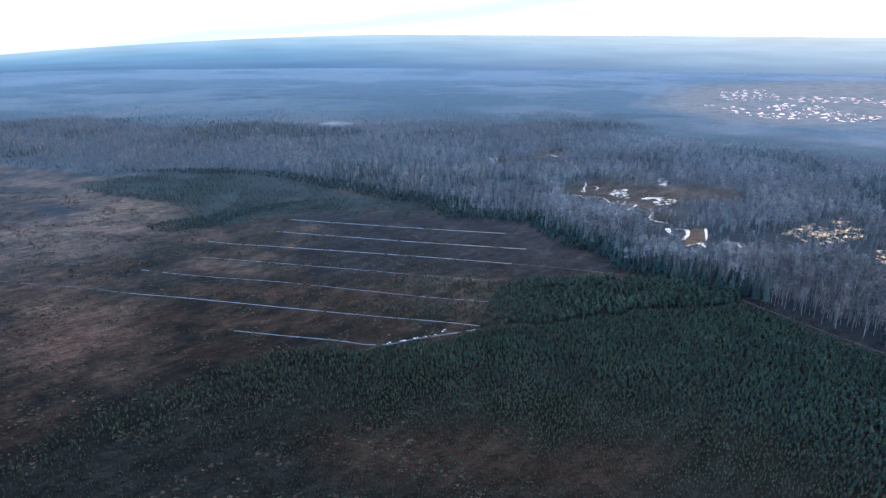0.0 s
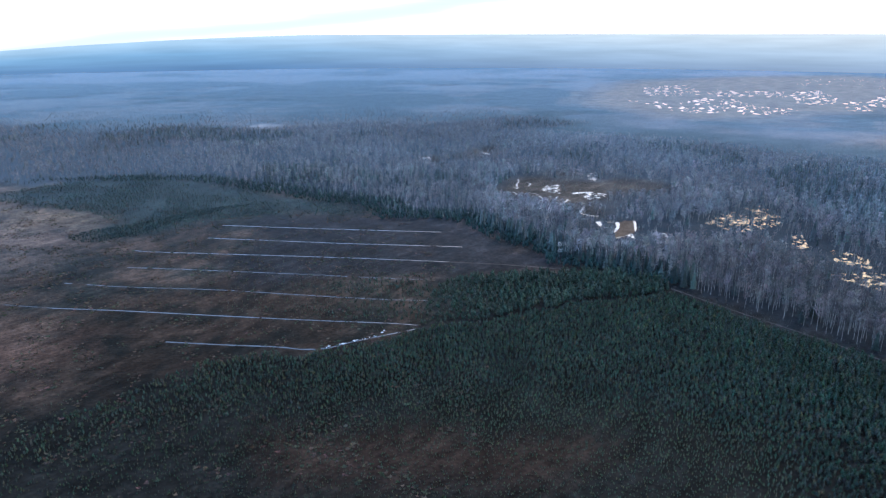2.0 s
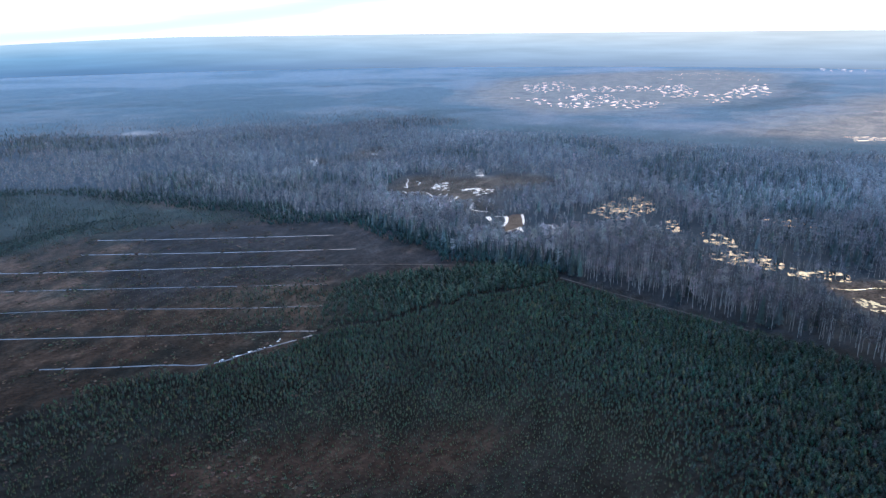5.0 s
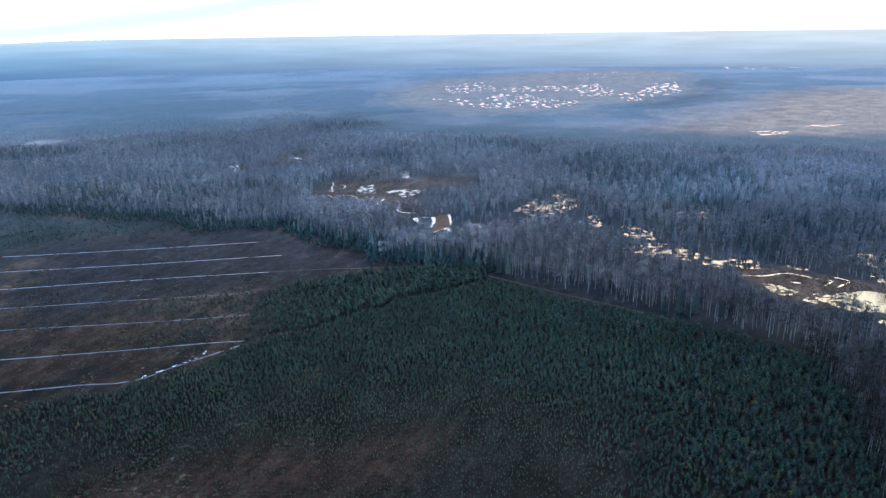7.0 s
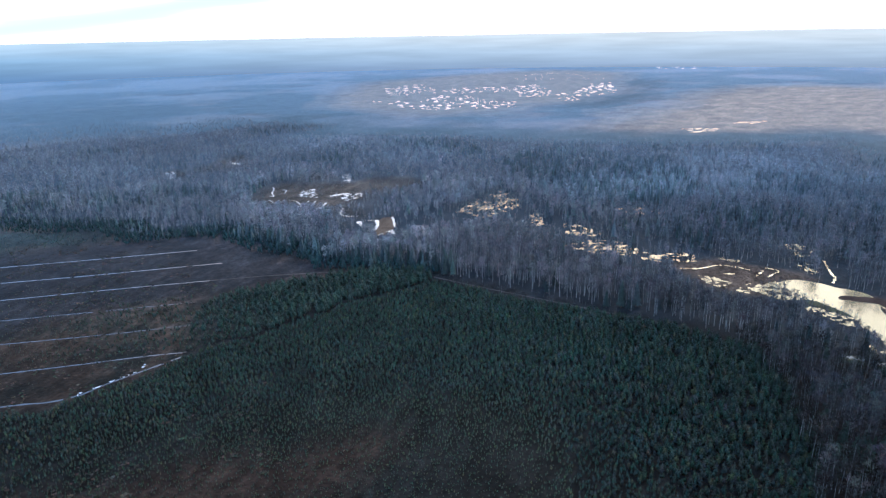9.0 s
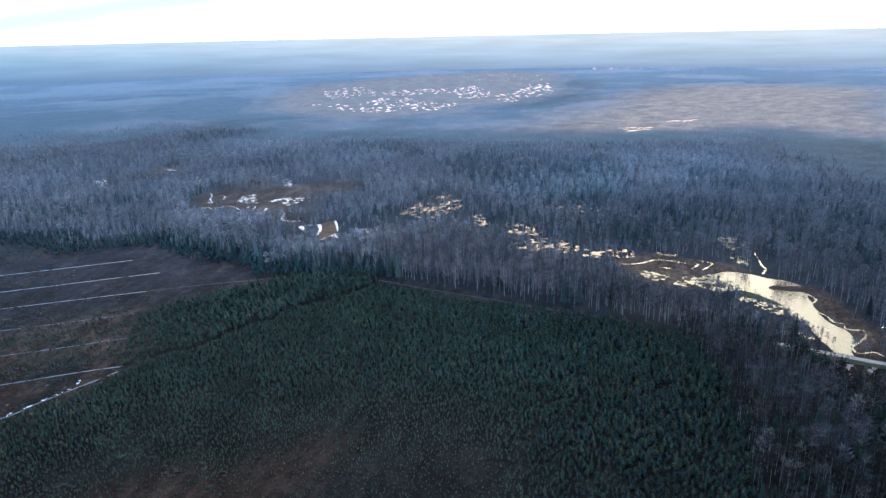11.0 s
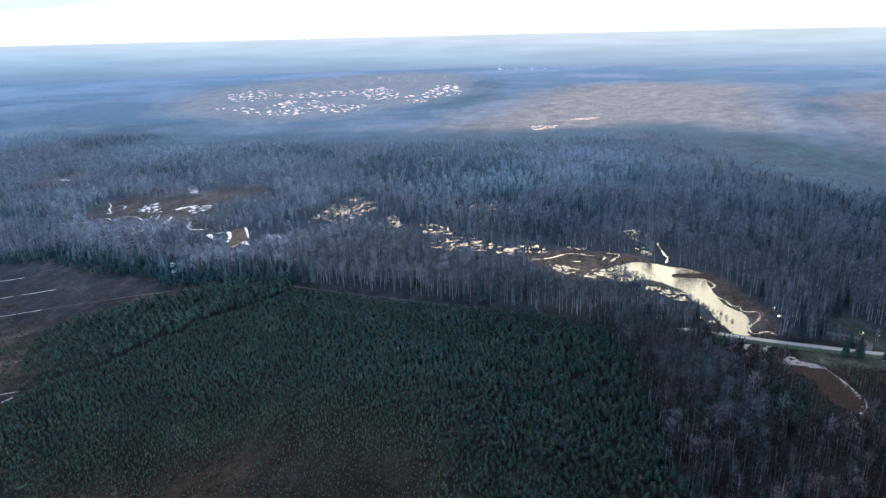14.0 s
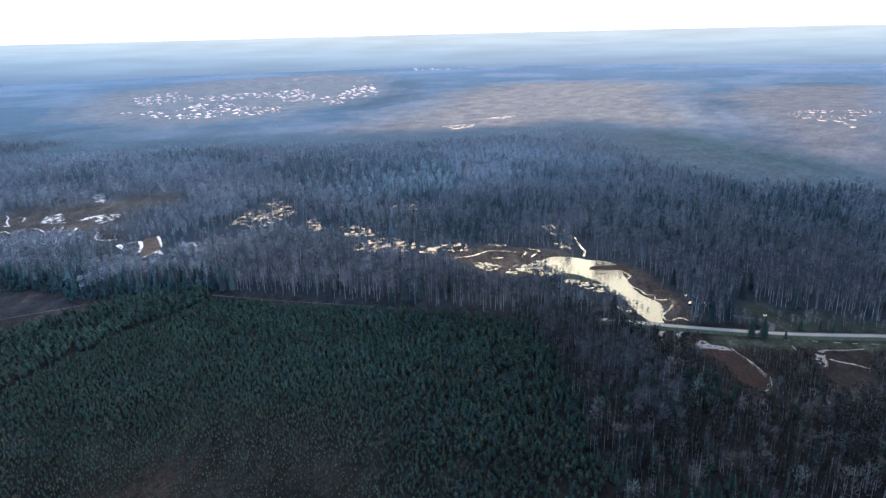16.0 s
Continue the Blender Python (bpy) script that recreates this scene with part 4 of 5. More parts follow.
flat_track("track", SIDETRK, 1.2, "pale gravel track curving off the road", M_TRACK, 6)
flat_track("track", TRACK, 0.6, "faint pale track across dark heath", M_TRACK, 7)


# ---------------------------------------------------------------- trees
def join_shapes(shapes):
    """Shapes (vertices, triangles, material numbers) joined into one."""
    vs, ts, ms, n = [], [], [], 0
    for v, t, m in shapes:
        vs.append(np.asarray(v, float))
        ts.append(np.asarray(t, int) + n)
        ms.append(np.full(len(t), m))
        n += len(v)
    return np.concatenate(vs), np.concatenate(ts), np.concatenate(ms)


def rod(a, b, ra, rb, sides=3):
    """A tapered stick from a to b."""
    a, b = np.array(a, float), np.array(b, float)
    d = (b - a) / np.linalg.norm(b - a)
    u = np.cross(d, (0.3, 1, 0.1))
    u /= np.linalg.norm(u)
    w = np.cross(d, u)
    v, t = [], []
    for k in range(sides):
        q = 2 * math.pi * k / sides
        v += [a + (u * math.cos(q) + w * math.sin(q)) * ra, b + (u * math.cos(q) + w * math.sin(q)) * rb]
    for k in range(sides):
        i, j = 2 * k, 2 * ((k + 1) % sides)
        t += [(i, j, j + 1), (i, j + 1, i + 1)]
    return v, t


def pine_shape(seed, low=0.18, wide=0.20, spikes=30, rounded=0.6):
    """A small pine, one unit high: a trunk, a slim inner crown and many needle clumps round it, with a rounded uneven outline."""
    rnd = random.Random(seed)
    lean = np.array((rnd.uniform(-0.04, 0.04), rnd.uniform(-0.04, 0.04), 1.0))
    shapes = [(*rod((0, 0, -0.02), lean * 0.9, 0.018, 0.006), 0)]
    v, t, n = [], [], 4
    for z, r in ((low + 0.05, 0.25), (low + (1 - low) * 0.35, 0.62)):
        off = rnd.uniform(0, 1)
        for k in range(n):
            q = 2 * math.pi * (k + off) / n
            v.append((lean[0] * z + math.cos(q) * wide * r, lean[1] * z + math.sin(q) * wide * r, z))
    v.append(tuple(lean * 0.93))
    for k in range(n):
        a, b = k, (k + 1) % n
        t += [(a, b, b + n), (a, b + n, a + n), (a + n, b + n, 2 * n)]
    shapes.append((v, t, 1))
    sv, st = [], []
    for k in range(spikes):
        h = rnd.random() ** 0.9
        z = low + (0.97 - low) * h
        f = (1 - h) ** (0.75 - 0.35 * rounded) * min(1.0, 0.45 + 2.2 * h)
        q = rnd.uniform(0, 2 * math.pi)
        u = np.array((math.cos(q), math.sin(q), 0))
        a = lean * z + u * wide * f * rnd.uniform(0.35, 0.85)
        d = u * rnd.uniform(0.5, 1.0) + np.array((0, 0, rnd.uniform(0.0, 1.1)))
        d *= wide * rnd.uniform(0.35, 0.62) / np.linalg.norm(d)
        s = np.cross(d, [rnd.gauss(0, 1) for _ in range(3)])
        s *= wide * rnd.uniform(0.16, 0.30) / max(np.linalg.norm(s), 1e-6)
        i = len(sv)
        sv += [a - s, a + s, a + d]
        st.append((i, i + 1, i + 2))
    shapes.append((sv, st, 1))
    return join_shapes(shapes)


def dwarf_shape(seed):
    """A dwarf pine, one unit high: a short trunk and a loose crown of needle clumps."""
    rnd = random.Random(900 + seed)
    shapes = [(*rod((0, 0, -0.02), (0, 0, 0.5), 0.03, 0.015), 0)]
    sv, st = [], []
    for k in range(17):
        z = 0.12 + 0.75 * rnd.random()
        q = rnd.uniform(0, 2 * math.pi)
        c, s = math.cos(q), math.sin(q)
        r, w = 0.36 * (1.05 - z) * rnd.uniform(0.7, 1.3), rnd.uniform(0.07, 0.13)
        i = len(sv)
        sv += [(-s * w, c * w, z - 0.08), (s * w, -c * w, z), (c * r, s * r, z + rnd.uniform(0.02, 0.16))]
        st.append((i, i + 1, i + 2))
    shapes.append((sv, st, 1))
    return join_shapes(shapes)


def spruce_shape(seed, tiers=6, sides=7, wide=0.17, low=0.08):
    """A spruce, one unit high: tiers of drooping, jagged boughs round a trunk."""
    rnd = random.Random(seed)
    shapes = [(*rod((0, 0, -0.02), (0, 0, 0.95), 0.014, 0.003), 0)]
    for i in range(tiers):
        z0 = low + (1 - low) * i / tiers
        z1 = min(1.0, z0 + (1 - low) * 1.9 / tiers)
        r = wide * (1 - i / tiers) ** 0.85 * rnd.uniform(0.85, 1.1)
        v, t = [(0, 0, z1)], []
        for k in range(sides * 2):
            q = 2 * math.pi * (k + rnd.uniform(-0.3, 0.3)) / (sides * 2)
            s = r * (rnd.uniform(0.9, 1.2) if k % 2 else rnd.uniform(0.4, 0.6))
            v.append((math.cos(q) * s, math.sin(q) * s, z0 + (0.0 if k % 2 else 0.03)))
        t = [(0, 1 + k, 1 + (k + 1) % (sides * 2)) for k in range(sides * 2)]
        shapes.append((v, t, 1))
    return join_shapes(shapes)


def birch_shape(seed, twigs=90, limbs=5, wide=0.15, low=0.40, thick=0.0085, twig=0.016, long=0.13):
    """A bare birch, one unit high: a pale trunk, limbs, and a soft egg-shaped crown of fine twigs with gaps."""
    rnd = random.Random(seed)
    lean = np.array((rnd.uniform(-0.05, 0.05), rnd.uniform(-0.05, 0.05), 1.0))
    shapes = [(*rod((0, 0, -0.02), lean * 0.6, thick, thick * 0.6), 0)]
    if limbs:
        shapes.append((*rod(lean * 0.6, lean * 0.97, thick * 0.6, thick * 0.15), 0))
    for k in range(limbs):
        z = low + (0.8 - low) * (k + rnd.random()) / limbs
        q = rnd.uniform(0, 2 * math.pi)
        b = lean * z + np.array((math.cos(q) * wide * 0.7, math.sin(q) * wide * 0.7, rnd.uniform(0.08, 0.16)))
        shapes.append((*rod(lean * z, b, thick * 0.35, thick * 0.1, 3), 0))
    sv, st = [], []
    lobes = [(rnd.uniform(0, 6.28), rnd.uniform(0.2, 0.6), low + (0.9 - low) * rnd.random()) for k in range(3)]
    for k in range(twigs):
        h = rnd.random() ** 0.85
        z = low + (0.98 - low) * h
        f = math.sin(math.pi * (0.12 + 0.80 * h)) ** 0.8
        q = rnd.uniform(0, 2 * math.pi)
        r = wide * f * rnd.random() ** 0.45
        a = lean * z + np.array((math.cos(q) * r, math.sin(q) * r, 0))
        if rnd.random() < 0.35:  # clumped boughs give the crown an uneven outline
            lq, lr, lz = lobes[k % 3]
            a = lean * lz + np.array((math.cos(lq) * wide * lr, math.sin(lq) * wide * lr, 0)) + np.array([rnd.gauss(0, wide * 0.42) for _ in range(3)])
        d = np.array((math.cos(q) * 0.8 + rnd.uniform(-0.6, 0.6), math.sin(q) * 0.8 + rnd.uniform(-0.6, 0.6), rnd.uniform(0.1, 1.3)))
        d *= rnd.uniform(0.6, 1.1) * long / np.linalg.norm(d)
        s = np.cross(d, [rnd.gauss(0, 1) for _ in range(3)])
        s *= rnd.uniform(0.6, 1.2) * twig / max(np.linalg.norm(s), 1e-6)
        i = len(sv)
        sv += [a - s, a + s, a + d]
        st.append((i, i + 1, i + 2))
    shapes.append((sv, st, 1))
    return join_shapes(shapes)


def shrub_shape(seed):
    """A low tussock: a flat clump of uneven leaves of heather."""
    rnd = random.Random(seed)
    sv, st = [], []
    for k in range(9):
        q = rnd.uniform(0, 2 * math.pi)
        c, s = math.cos(q), math.sin(q)
        w, r, z = rnd.uniform(0.25, 0.45), rnd.uniform(0.2, 0.8), rnd.uniform(0.5, 1.0)
        i = len(sv)
        sv += [(c * 0.1 - s * w, s * 0.1 + c * w, 0), (c * 0.1 + s * w, s * 0.1 - c * w, 0), (c * r, s * r, z)]
        st.append((i, i + 1, i + 2))
    return join_shapes([(sv, st, 0)])


def places(outline, gap, seed, jitter=0.8):
    """Places about gap metres apart inside an outline."""
    rs = np.random.RandomState(seed)
    xs, ys = [p[0] for p in outline], [p[1] for p in outline]
    gx, gy = np.meshgrid(np.arange(min(xs), max(xs), gap), np.arange(min(ys), max(ys), gap))
    x = gx.ravel() + (rs.rand(gx.size) - 0.5) * gap * 2 * jitter
    y = gy.ravel() + (rs.rand(gx.size) - 0.5) * gap * 2 * jitter
    ok = inside(outline, x, y, 5.0, 15.0)
    return x[ok], y[ok]


def seen(x, y, lo=-44.0, hi=90.0, near=70.0):
    """Places within the wide sector that the drone overlooks."""
    a, r = np.degrees(np.arctan2(x, y)), np.hypot(x, y)
    return (a > lo) & (a < hi) & (r > near)


def wood(name, label, category, x, y, high, slim, shapes, mats, tint, seed, tree_haze=None):
    """Many trees joined into one object. high: heights; slim: widths as a share of the heights; tint: a colour for each
    tree; the optional last argument: sheen that imitates haze.
    """
    rs = np.random.RandomState(seed)
    pick = rs.randint(len(shapes), size=len(x))
    turn = rs.rand(len(x)) * 2 * math.pi
    V, T, K, C, F, n = [], [], [], [], [], 0
    for s, (v, t, m) in enumerate(shapes):
        ids = np.where(pick == s)[0]
        if not len(ids):
            continue
        c, q = np.cos(turn[ids])[:, None], np.sin(turn[ids])[:, None]
        hw = (high[ids] * slim[ids])[:, None]
        px = x[ids][:, None] + (v[None, :, 0] * c - v[None, :, 1] * q) * hw
        py = y[ids][:, None] + (v[None, :, 0] * q + v[None, :, 1] * c) * hw
        pz = v[None, :, 2] * high[ids][:, None]
        V.append(np.stack([px, py, pz], -1).reshape(-1, 3))
        T.append((t[None] + (np.arange(len(ids)) * len(v))[:, None, None]).reshape(-1, 3) + n)
        K.append(np.tile(m, len(ids)))
        C.append(np.repeat(tint[ids], len(v), 0))
        F.append(np.repeat(np.zeros(len(ids)) if tree_haze is None else tree_haze[ids], len(v)))
        n += len(ids) * len(v)
    me = raw_mesh(name, np.concatenate(V), np.concatenate(T), mats, np.concatenate(K), np.concatenate(C))
    if tree_haze is not None:
        at = me.attributes.new("tree_haze", "FLOAT", "POINT")
        at.data.foreach_set("value", np.concatenate(F).astype(np.float32))
    return tagged(new(name, me), label, category, kind="stuff")


def tints(n, seed, spread=0.35, warm=0.12):
    rs = np.random.RandomState(seed)
    b = 1 + (rs.rand(n, 1) - 0.5) * 2 * spread
    return b * (1 + (rs.rand(n, 3) - 0.5) * 2 * warm)


PINES = [pine_shape(s, 0.14, 0.27, 27, 0.8) for s in range(7)]
PINES_LEAN = [pine_shape(40 + s, 0.10, 0.22, 24, 0.5) for s in range(5)]
DWARFS = [dwarf_shape(s) for s in range(8)]
SPRUCES = [spruce_shape(s) for s in range(5)]
SPRUCES_FAR = [spruce_shape(80 + s, 3, 4, 0.19) for s in range(4)]
BIRCHES = [birch_shape(s, 92, 4, 0.135, 0.42, 0.0095, 0.012, 0.12) for s in range(9)]
BIRCHES_MID = [birch_shape(20 + s, 46, 0, 0.175, 0.36, 0.009, 0.024, 0.15) for s in range(8)]
BIRCHES_FAR = [birch_shape(40 + s, 19, 0, 0.28, 0.24, 0.010, 0.050, 0.22) for s in range(8)]
SALLOWS = [birch_shape(60 + s, 60, 4, 0.22, 0.16, 0.009, 0.020, 0.18) for s in range(6)]
TUSSOCKS = [shrub_shape(s) for s in range(6)]


# the dense pine stand in front, thinning out towards the brown heath under the drone
def pine_stands():
    x, y = places(PINE_FRONT, 1.32, 1)
    r = np.hypot(x, y)
    rs = np.random.RandomState(2)
    thin = np.clip((r - 140) / 70, 0.9, 1.0)
    thin = np.where(inside(BROWN_PATCH, x, y, 14, 20), thin * 0.8, thin)
    right = np.clip((x - 115) / 90, 0, 1)
    east = np.clip((np.degrees(np.arctan2(x, y)) - 35) / 15, 0, 1)
    thin = np.maximum(thin, right * 0.95)
    left = np.clip((-x - 20) / 60, 0, 1)
    thin = thin * (1 - 0.45 * left)
    patch = fbm(x, y, 26.0, 14)
    keep = seen(x, y, near=120) & (rs.rand(len(x)) < thin * np.clip(0.55 + 0.9 * patch, 0, 1)) & ~inside(STRIP, x, y)
    x, y, r, right, east = x[keep], y[keep], r[keep], right[keep], east[keep]
    # pine colours get darker towards the east
    east_tone = (1 - 0.25 * east)[:, None]
    big = np.clip(0.5 * right + 0.65 * east, 0, 1)
    k = rs.rand(len(x)) > 0.42 * big
    x, y, r, right, east, big, east_tone = x[k], y[k], r[k], right[k], east[k], big[k], east_tone[k]
    high = (0.80 + 1.15 * np.clip((r - 195) / 90, 0, 1) + 2.3 * big) * (0.7 + 0.6 * rs.rand(len(x)))
    t = tints(len(x), 4, 0.26, 0.17) * east_tone * (1.25 - 0.2 * big)[:, None]
    t[rs.rand(len(x)) < 0.10] *= (1.45, 1.2, 0.9)
    return x, y, high, t


px, py, ph, pt = pine_stands()
dwarf = (ph < 1.65) & ((np.hypot(px, py) < 250) | (px < 0)) & (np.degrees(np.arctan2(px, py)) < 40)
single = ~dwarf & (np.hypot(px, py) < 232) & (np.abs(np.degrees(np.arctan2(px, py)) - 30) < 18)
single &= np.cumsum(single) <= 280
many = ~single & ~dwarf
wood("dwarf_pines", "small sparse dwarf pines on brown heath", "pines", px[dwarf], py[dwarf], ph[dwarf], np.full(dwarf.sum(), 1.25), DWARFS, [M_BARK, M_PINE], pt[dwarf] * np.array((0.98, 1.08, 0.94)) * np.clip(0.72 + px[dwarf] / 300, 0.60, 1.0)[:, None], 3)
wood("pine_stand", "dense stand of small dark green bog pines", "pine wood", px[many], py[many], ph[many], np.full(many.sum(), 1.18), PINES + PINES_LEAN[:2], [M_BARK, M_PINE], pt[many], 5)


def pine_thing(shape, k):
    """One pine as a thing of its own, one metre high, with trunk and crown."""
    v, t, m = shape
    e = tagged(new("pine"), "small dark green bog pine on brown heath", "tree", "pines of the near stand")
    for name, mat, n in (("trunk", M_BARK, 0), ("crown", M_PINE, 1)):
        tri = t[m == n]
        used, back = np.unique(tri, return_inverse=True)
        me = raw_mesh(name, v[used], back.reshape(-1, 3), [mat], None, np.full((len(used), 3), 0.8 + 0.08 * k))
        ob = new(name, me)
        ob.parent = e
    return e


kinds = [pine_thing(s, k) for k, s in enumerate(PINES[:5])]
first = {}
rnd = random.Random(6)
for x, y, h in zip(px[single], py[single], ph[single]):
    k = rnd.randrange(5)
    m = pose(x, y, 0, 0, 0, rnd.uniform(0, 360)) @ Matrix.Diagonal((h * 1.15, h * 1.15, h, 1))
    if k not in first:
        first[k] = (kinds[k], m)
    else:
        copy_thing(kinds[k], m)
for ob, m in first.values():
    ob.matrix_basis = m

# the taller stand behind it, and a lane between the two whose shade is painted on the soil
x, y = places(PINE_REAR, 2.2, 11, 0.8)
rs = np.random.RandomState(12)
k = rs.rand(len(x)) < np.clip(0.35 + (x - 24) / 45, 0, 0.9)
x, y = x[k], y[k]
wood("pine_stand", "taller dark green pine stand beyond a narrow lane", "pine wood", x, y, (2.2 + 2.7 * np.clip((x - 25) / 70, 0, 1)) * (0.7 + 0.6 * rs.rand(len(x))), np.full(len(x), 1.25), PINES_LEAN + PINES, [M_BARK, M_PINE], tints(len(x), 13, 0.25, 0.1) * 1.15, 14)

# scattered young pines between the ditches and on the heath
x, y = places([(-230, 500), (-90, 520), (30, 395), (45, 300), (-100, 300), (-100, 250), (-140, 200), (-330, 300), (-420, 480)], 2.6, 21)
rs = np.random.RandomState(22)
dens = np.clip((fbm(x, y, 34.0, 23) - 0.40) * 3.0, 0.03, 0.8) * np.clip((x + 260) / 200, 0.12, 1.0) * np.where((x > -75) & (y < 400), 2.2, 1.0)
k = (rs.rand(len(x)) < dens) & seen(x, y) & ~inside(PINE_FRONT, x, y)
for d in (DITCH1, DITCH2, DITCH3, DITCH4, DITCH5, DITCH6, DITCH7):
    k &= near_line(d, x, y) > 2.6
x, y = x[k], y[k]
wood("young_pines", "scattered young pines on dark ditched heath", "pines", x, y, 0.85 * (0.5 + rs.rand(len(x))), np.full(len(x), 1.3), DWARFS, [M_BARK, M_PINE], tints(len(x), 24, 0.4, 0.15) * np.array((1.2, 1.1, 0.95)), 25)

x, y = places([(-70, 400), (36, 382), (36, 308), (-20, 318), (-70, 345)], 2.3, 121)
rs = np.random.RandomState(122)
k = (rs.rand(len(x)) < np.clip((x + 75) / 105, 0.05, 0.95) * np.clip(fbm(x, y, 16.0, 123) * 2 - 0.35, 0.1, 1)) & ~inside(PINE_REAR, x, y)
for d in (DITCH3, DITCH4, DITCH5, DITCH6):
    k &= near_line(d, x, y) > 2.2
x, y = x[k], y[k]
wood("young_pines", "young pines thickening towards a dense stand", "pines", x, y, (1.1 + 1.3 * np.clip((x + 60) / 90, 0, 1)) * (0.6 + 0.7 * rs.rand(len(x))), np.full(len(x), 1.2), PINES_LEAN, [M_BARK, M_PINE], tints(len(x), 124, 0.35, 0.12) * 1.25, 125)

# low tussocks of heather over the open heath
x, y = places([(-480, 640), (-200, 600), (30, 520), (60, 380), (40, 175), (-160, 160), (-420, 330)], 2.1, 26)
k = seen(x, y, near=120) & (fbm(x, y, 9.0, 27) > 0.56)
x, y = x[k], y[k]
rs = np.random.RandomState(28)
wood("heather_tussocks", "low dark tussocks of heather on open bog", "heather", x, y, 0.16 + 0.22 * rs.rand(len(x)), 2.4 + 3.0 * rs.rand(len(x)), TUSSOCKS, [M_SHRUB], tints(len(x), 29, 0.6, 0.15) * np.where(rs.rand(len(x)) < 0.45, np.array([[0.55], [0.85], [0.7]]), 1.0).T, 30)

# low pines of the green band and the dark tongue on the far heath
x, y = places(GREEN_BAND, 2.1, 31)
rs = np.random.RandomState(32)
k = (rs.rand(len(x)) < np.clip(fbm(x, y, 30.0, 33) * 2.4 - 0.5, 0.12, 1)) & seen(x, y)
x, y = x[k], y[k]
wood("low_pines", "belt of low green pines along the wood", "pine wood", x, y, 1.5 * (0.6 + 0.8 * rs.rand(len(x))), np.full(len(x), 1.5), DWARFS, [M_BARK, M_SPRUCE], tints(len(x), 34, 0.3, 0.1) * np.array((0.6, 0.85, 0.8)), 35, np.full(len(x), 0.075))


x, y = places([(-212, 491), (-188, 476), (-161, 494), (-140, 527), (-115, 560), (-79, 580), (-117, 572), (-149, 545), (-170, 525), (-200, 510)], 1.7, 36)
rs = np.random.RandomState(37)
wood("low_pines", "dark tongue of low pines on the heath", "pine wood", x, y, 1.3 * (0.6 + 0.8 * rs.rand(len(x))), np.full(len(x), 1.5), PINES_LEAN, [M_BARK, M_SPRUCE], tints(len(x), 38, 0.3, 0.1) * np.array((0.5, 0.65, 0.7)), 39, np.full(len(x), 0.04))


# ---------------------------------------------------------------- the broadleaved wood behind the bog
FAR_EDGE = FOREST[30:]
FOREST_WIDE = FOREST[:30] + [(px * s, py * s) for px, py in FAR_EDGE for s in [1.32 if math.atan2(px, py) < 0.3 else 1.1]]
VALLEY = [(140, 590), (190, 560), (205, 535), (186, 470), (200, 430), (270, 450), (288, 462), (284, 415), (298, 380), (290, 338), (310, 300), (325, 262), (318, 226)]


def forest():
    rs = np.random.RandomState(41)
    out = []
    for lo, hi, gap in ((0, 430, 4.1), (430, 680, 4.7), (680, 1600, 6.0)):
        x, y = places(FOREST_WIDE, gap, int(42 + lo))
        r = np.hypot(x, y)
        r = r + (fbm(x, y, 70.0, 19) - 0.5) * 150 + (rs.rand(len(x)) - 0.5) * 60
        k = (r >= lo) & (r < hi) & seen(x, y)
        x, y = x[k], y[k]
        dens = np.full(len(x), 1.0) * np.clip(0.55 + fbm(x, y, 45.0, 43), 0, 1)
        for o in (OC1, OC2, OC3, OC4, OC5, OC6):
            part_open = sum(inside(o, x + 9 * math.cos(q), y + 9 * math.sin(q), 10, 16) for q in (0.3, 1.5, 2.8, 4.1, 5.3)) / 5.0
            dens *= 1 - part_open * np.clip(1.25 - 0.8 * fbm(x, y, 22.0, 47), 0.5, 0.92)
        for o in (SP1, SP2, SP3, SP4, SP5, SP6):
            dens[inside(o, x, y, 3)] *= 0.7
        for o in (MZ1, MZ2, MZ3, MZ4, MZ5):
            dens[inside(o, x, y, 3)] *= 0.15
        for o in (POND, PONDMARSH, MARSHW, MEAD_NEAR, MEAD_FAR, HOOKBROWN, HOOK_ICE[0], HOOK_ICE[2], FLOOD_TREES, STRIP):
            dens[inside(o, x, y)] = 0
        for l in [CHANNELS[-1][0]] + [HOOKE, HOOKF, MEANDER]:
            dens[near_line(l, x, y) < 5] = 0
        wet = near_line(VALLEY, x, y)
        # trees thinned along the valley so its pools show from the camera
        dens *= np.clip((wet - 6) / 40, 0.38, 1)
        away = near_line(FAR_EDGE, x, y) * ~inside(FOREST, x, y)
        dens *= np.where(away > 0, np.clip(0.85 - away / np.where(x < 250, 330, 75), 0, 1), 1)
        for o, n in POOL_ROWS:
            dens[inside(o, x, y)] = 0
        dens[inside(PALE_CLEARING, x, y)] = 0
        dens[near_line([(274, 174)] + ROAD + [(372, 14)], x, y) < 3.5] = 0
        dens[near_line(ROAD[1:] + [(372, 14)], x, y) < 8] = 0
        k = rs.rand(len(x)) < dens
        out.append((x[k], y[k]))
    return out


EDGE = FOREST[1:16]


def low_before(x, y, high, open_places, reach=66):
    """Tree heights capped below the camera's line of sight, so that open water and reed stay in view."""
    r = np.hypot(x, y)
    cap = np.full(len(x), 99.0)
    for d in np.arange(2.0, reach, 4.0):
        k = 1 + d / r
        for outline, share in open_places:
            hit = inside(outline, x * k, y * k)
            cap[hit] = np.minimum(cap[hit], share * EYE_Z * d / (r[hit] + d) + 0.4)
    return np.minimum(high, cap)


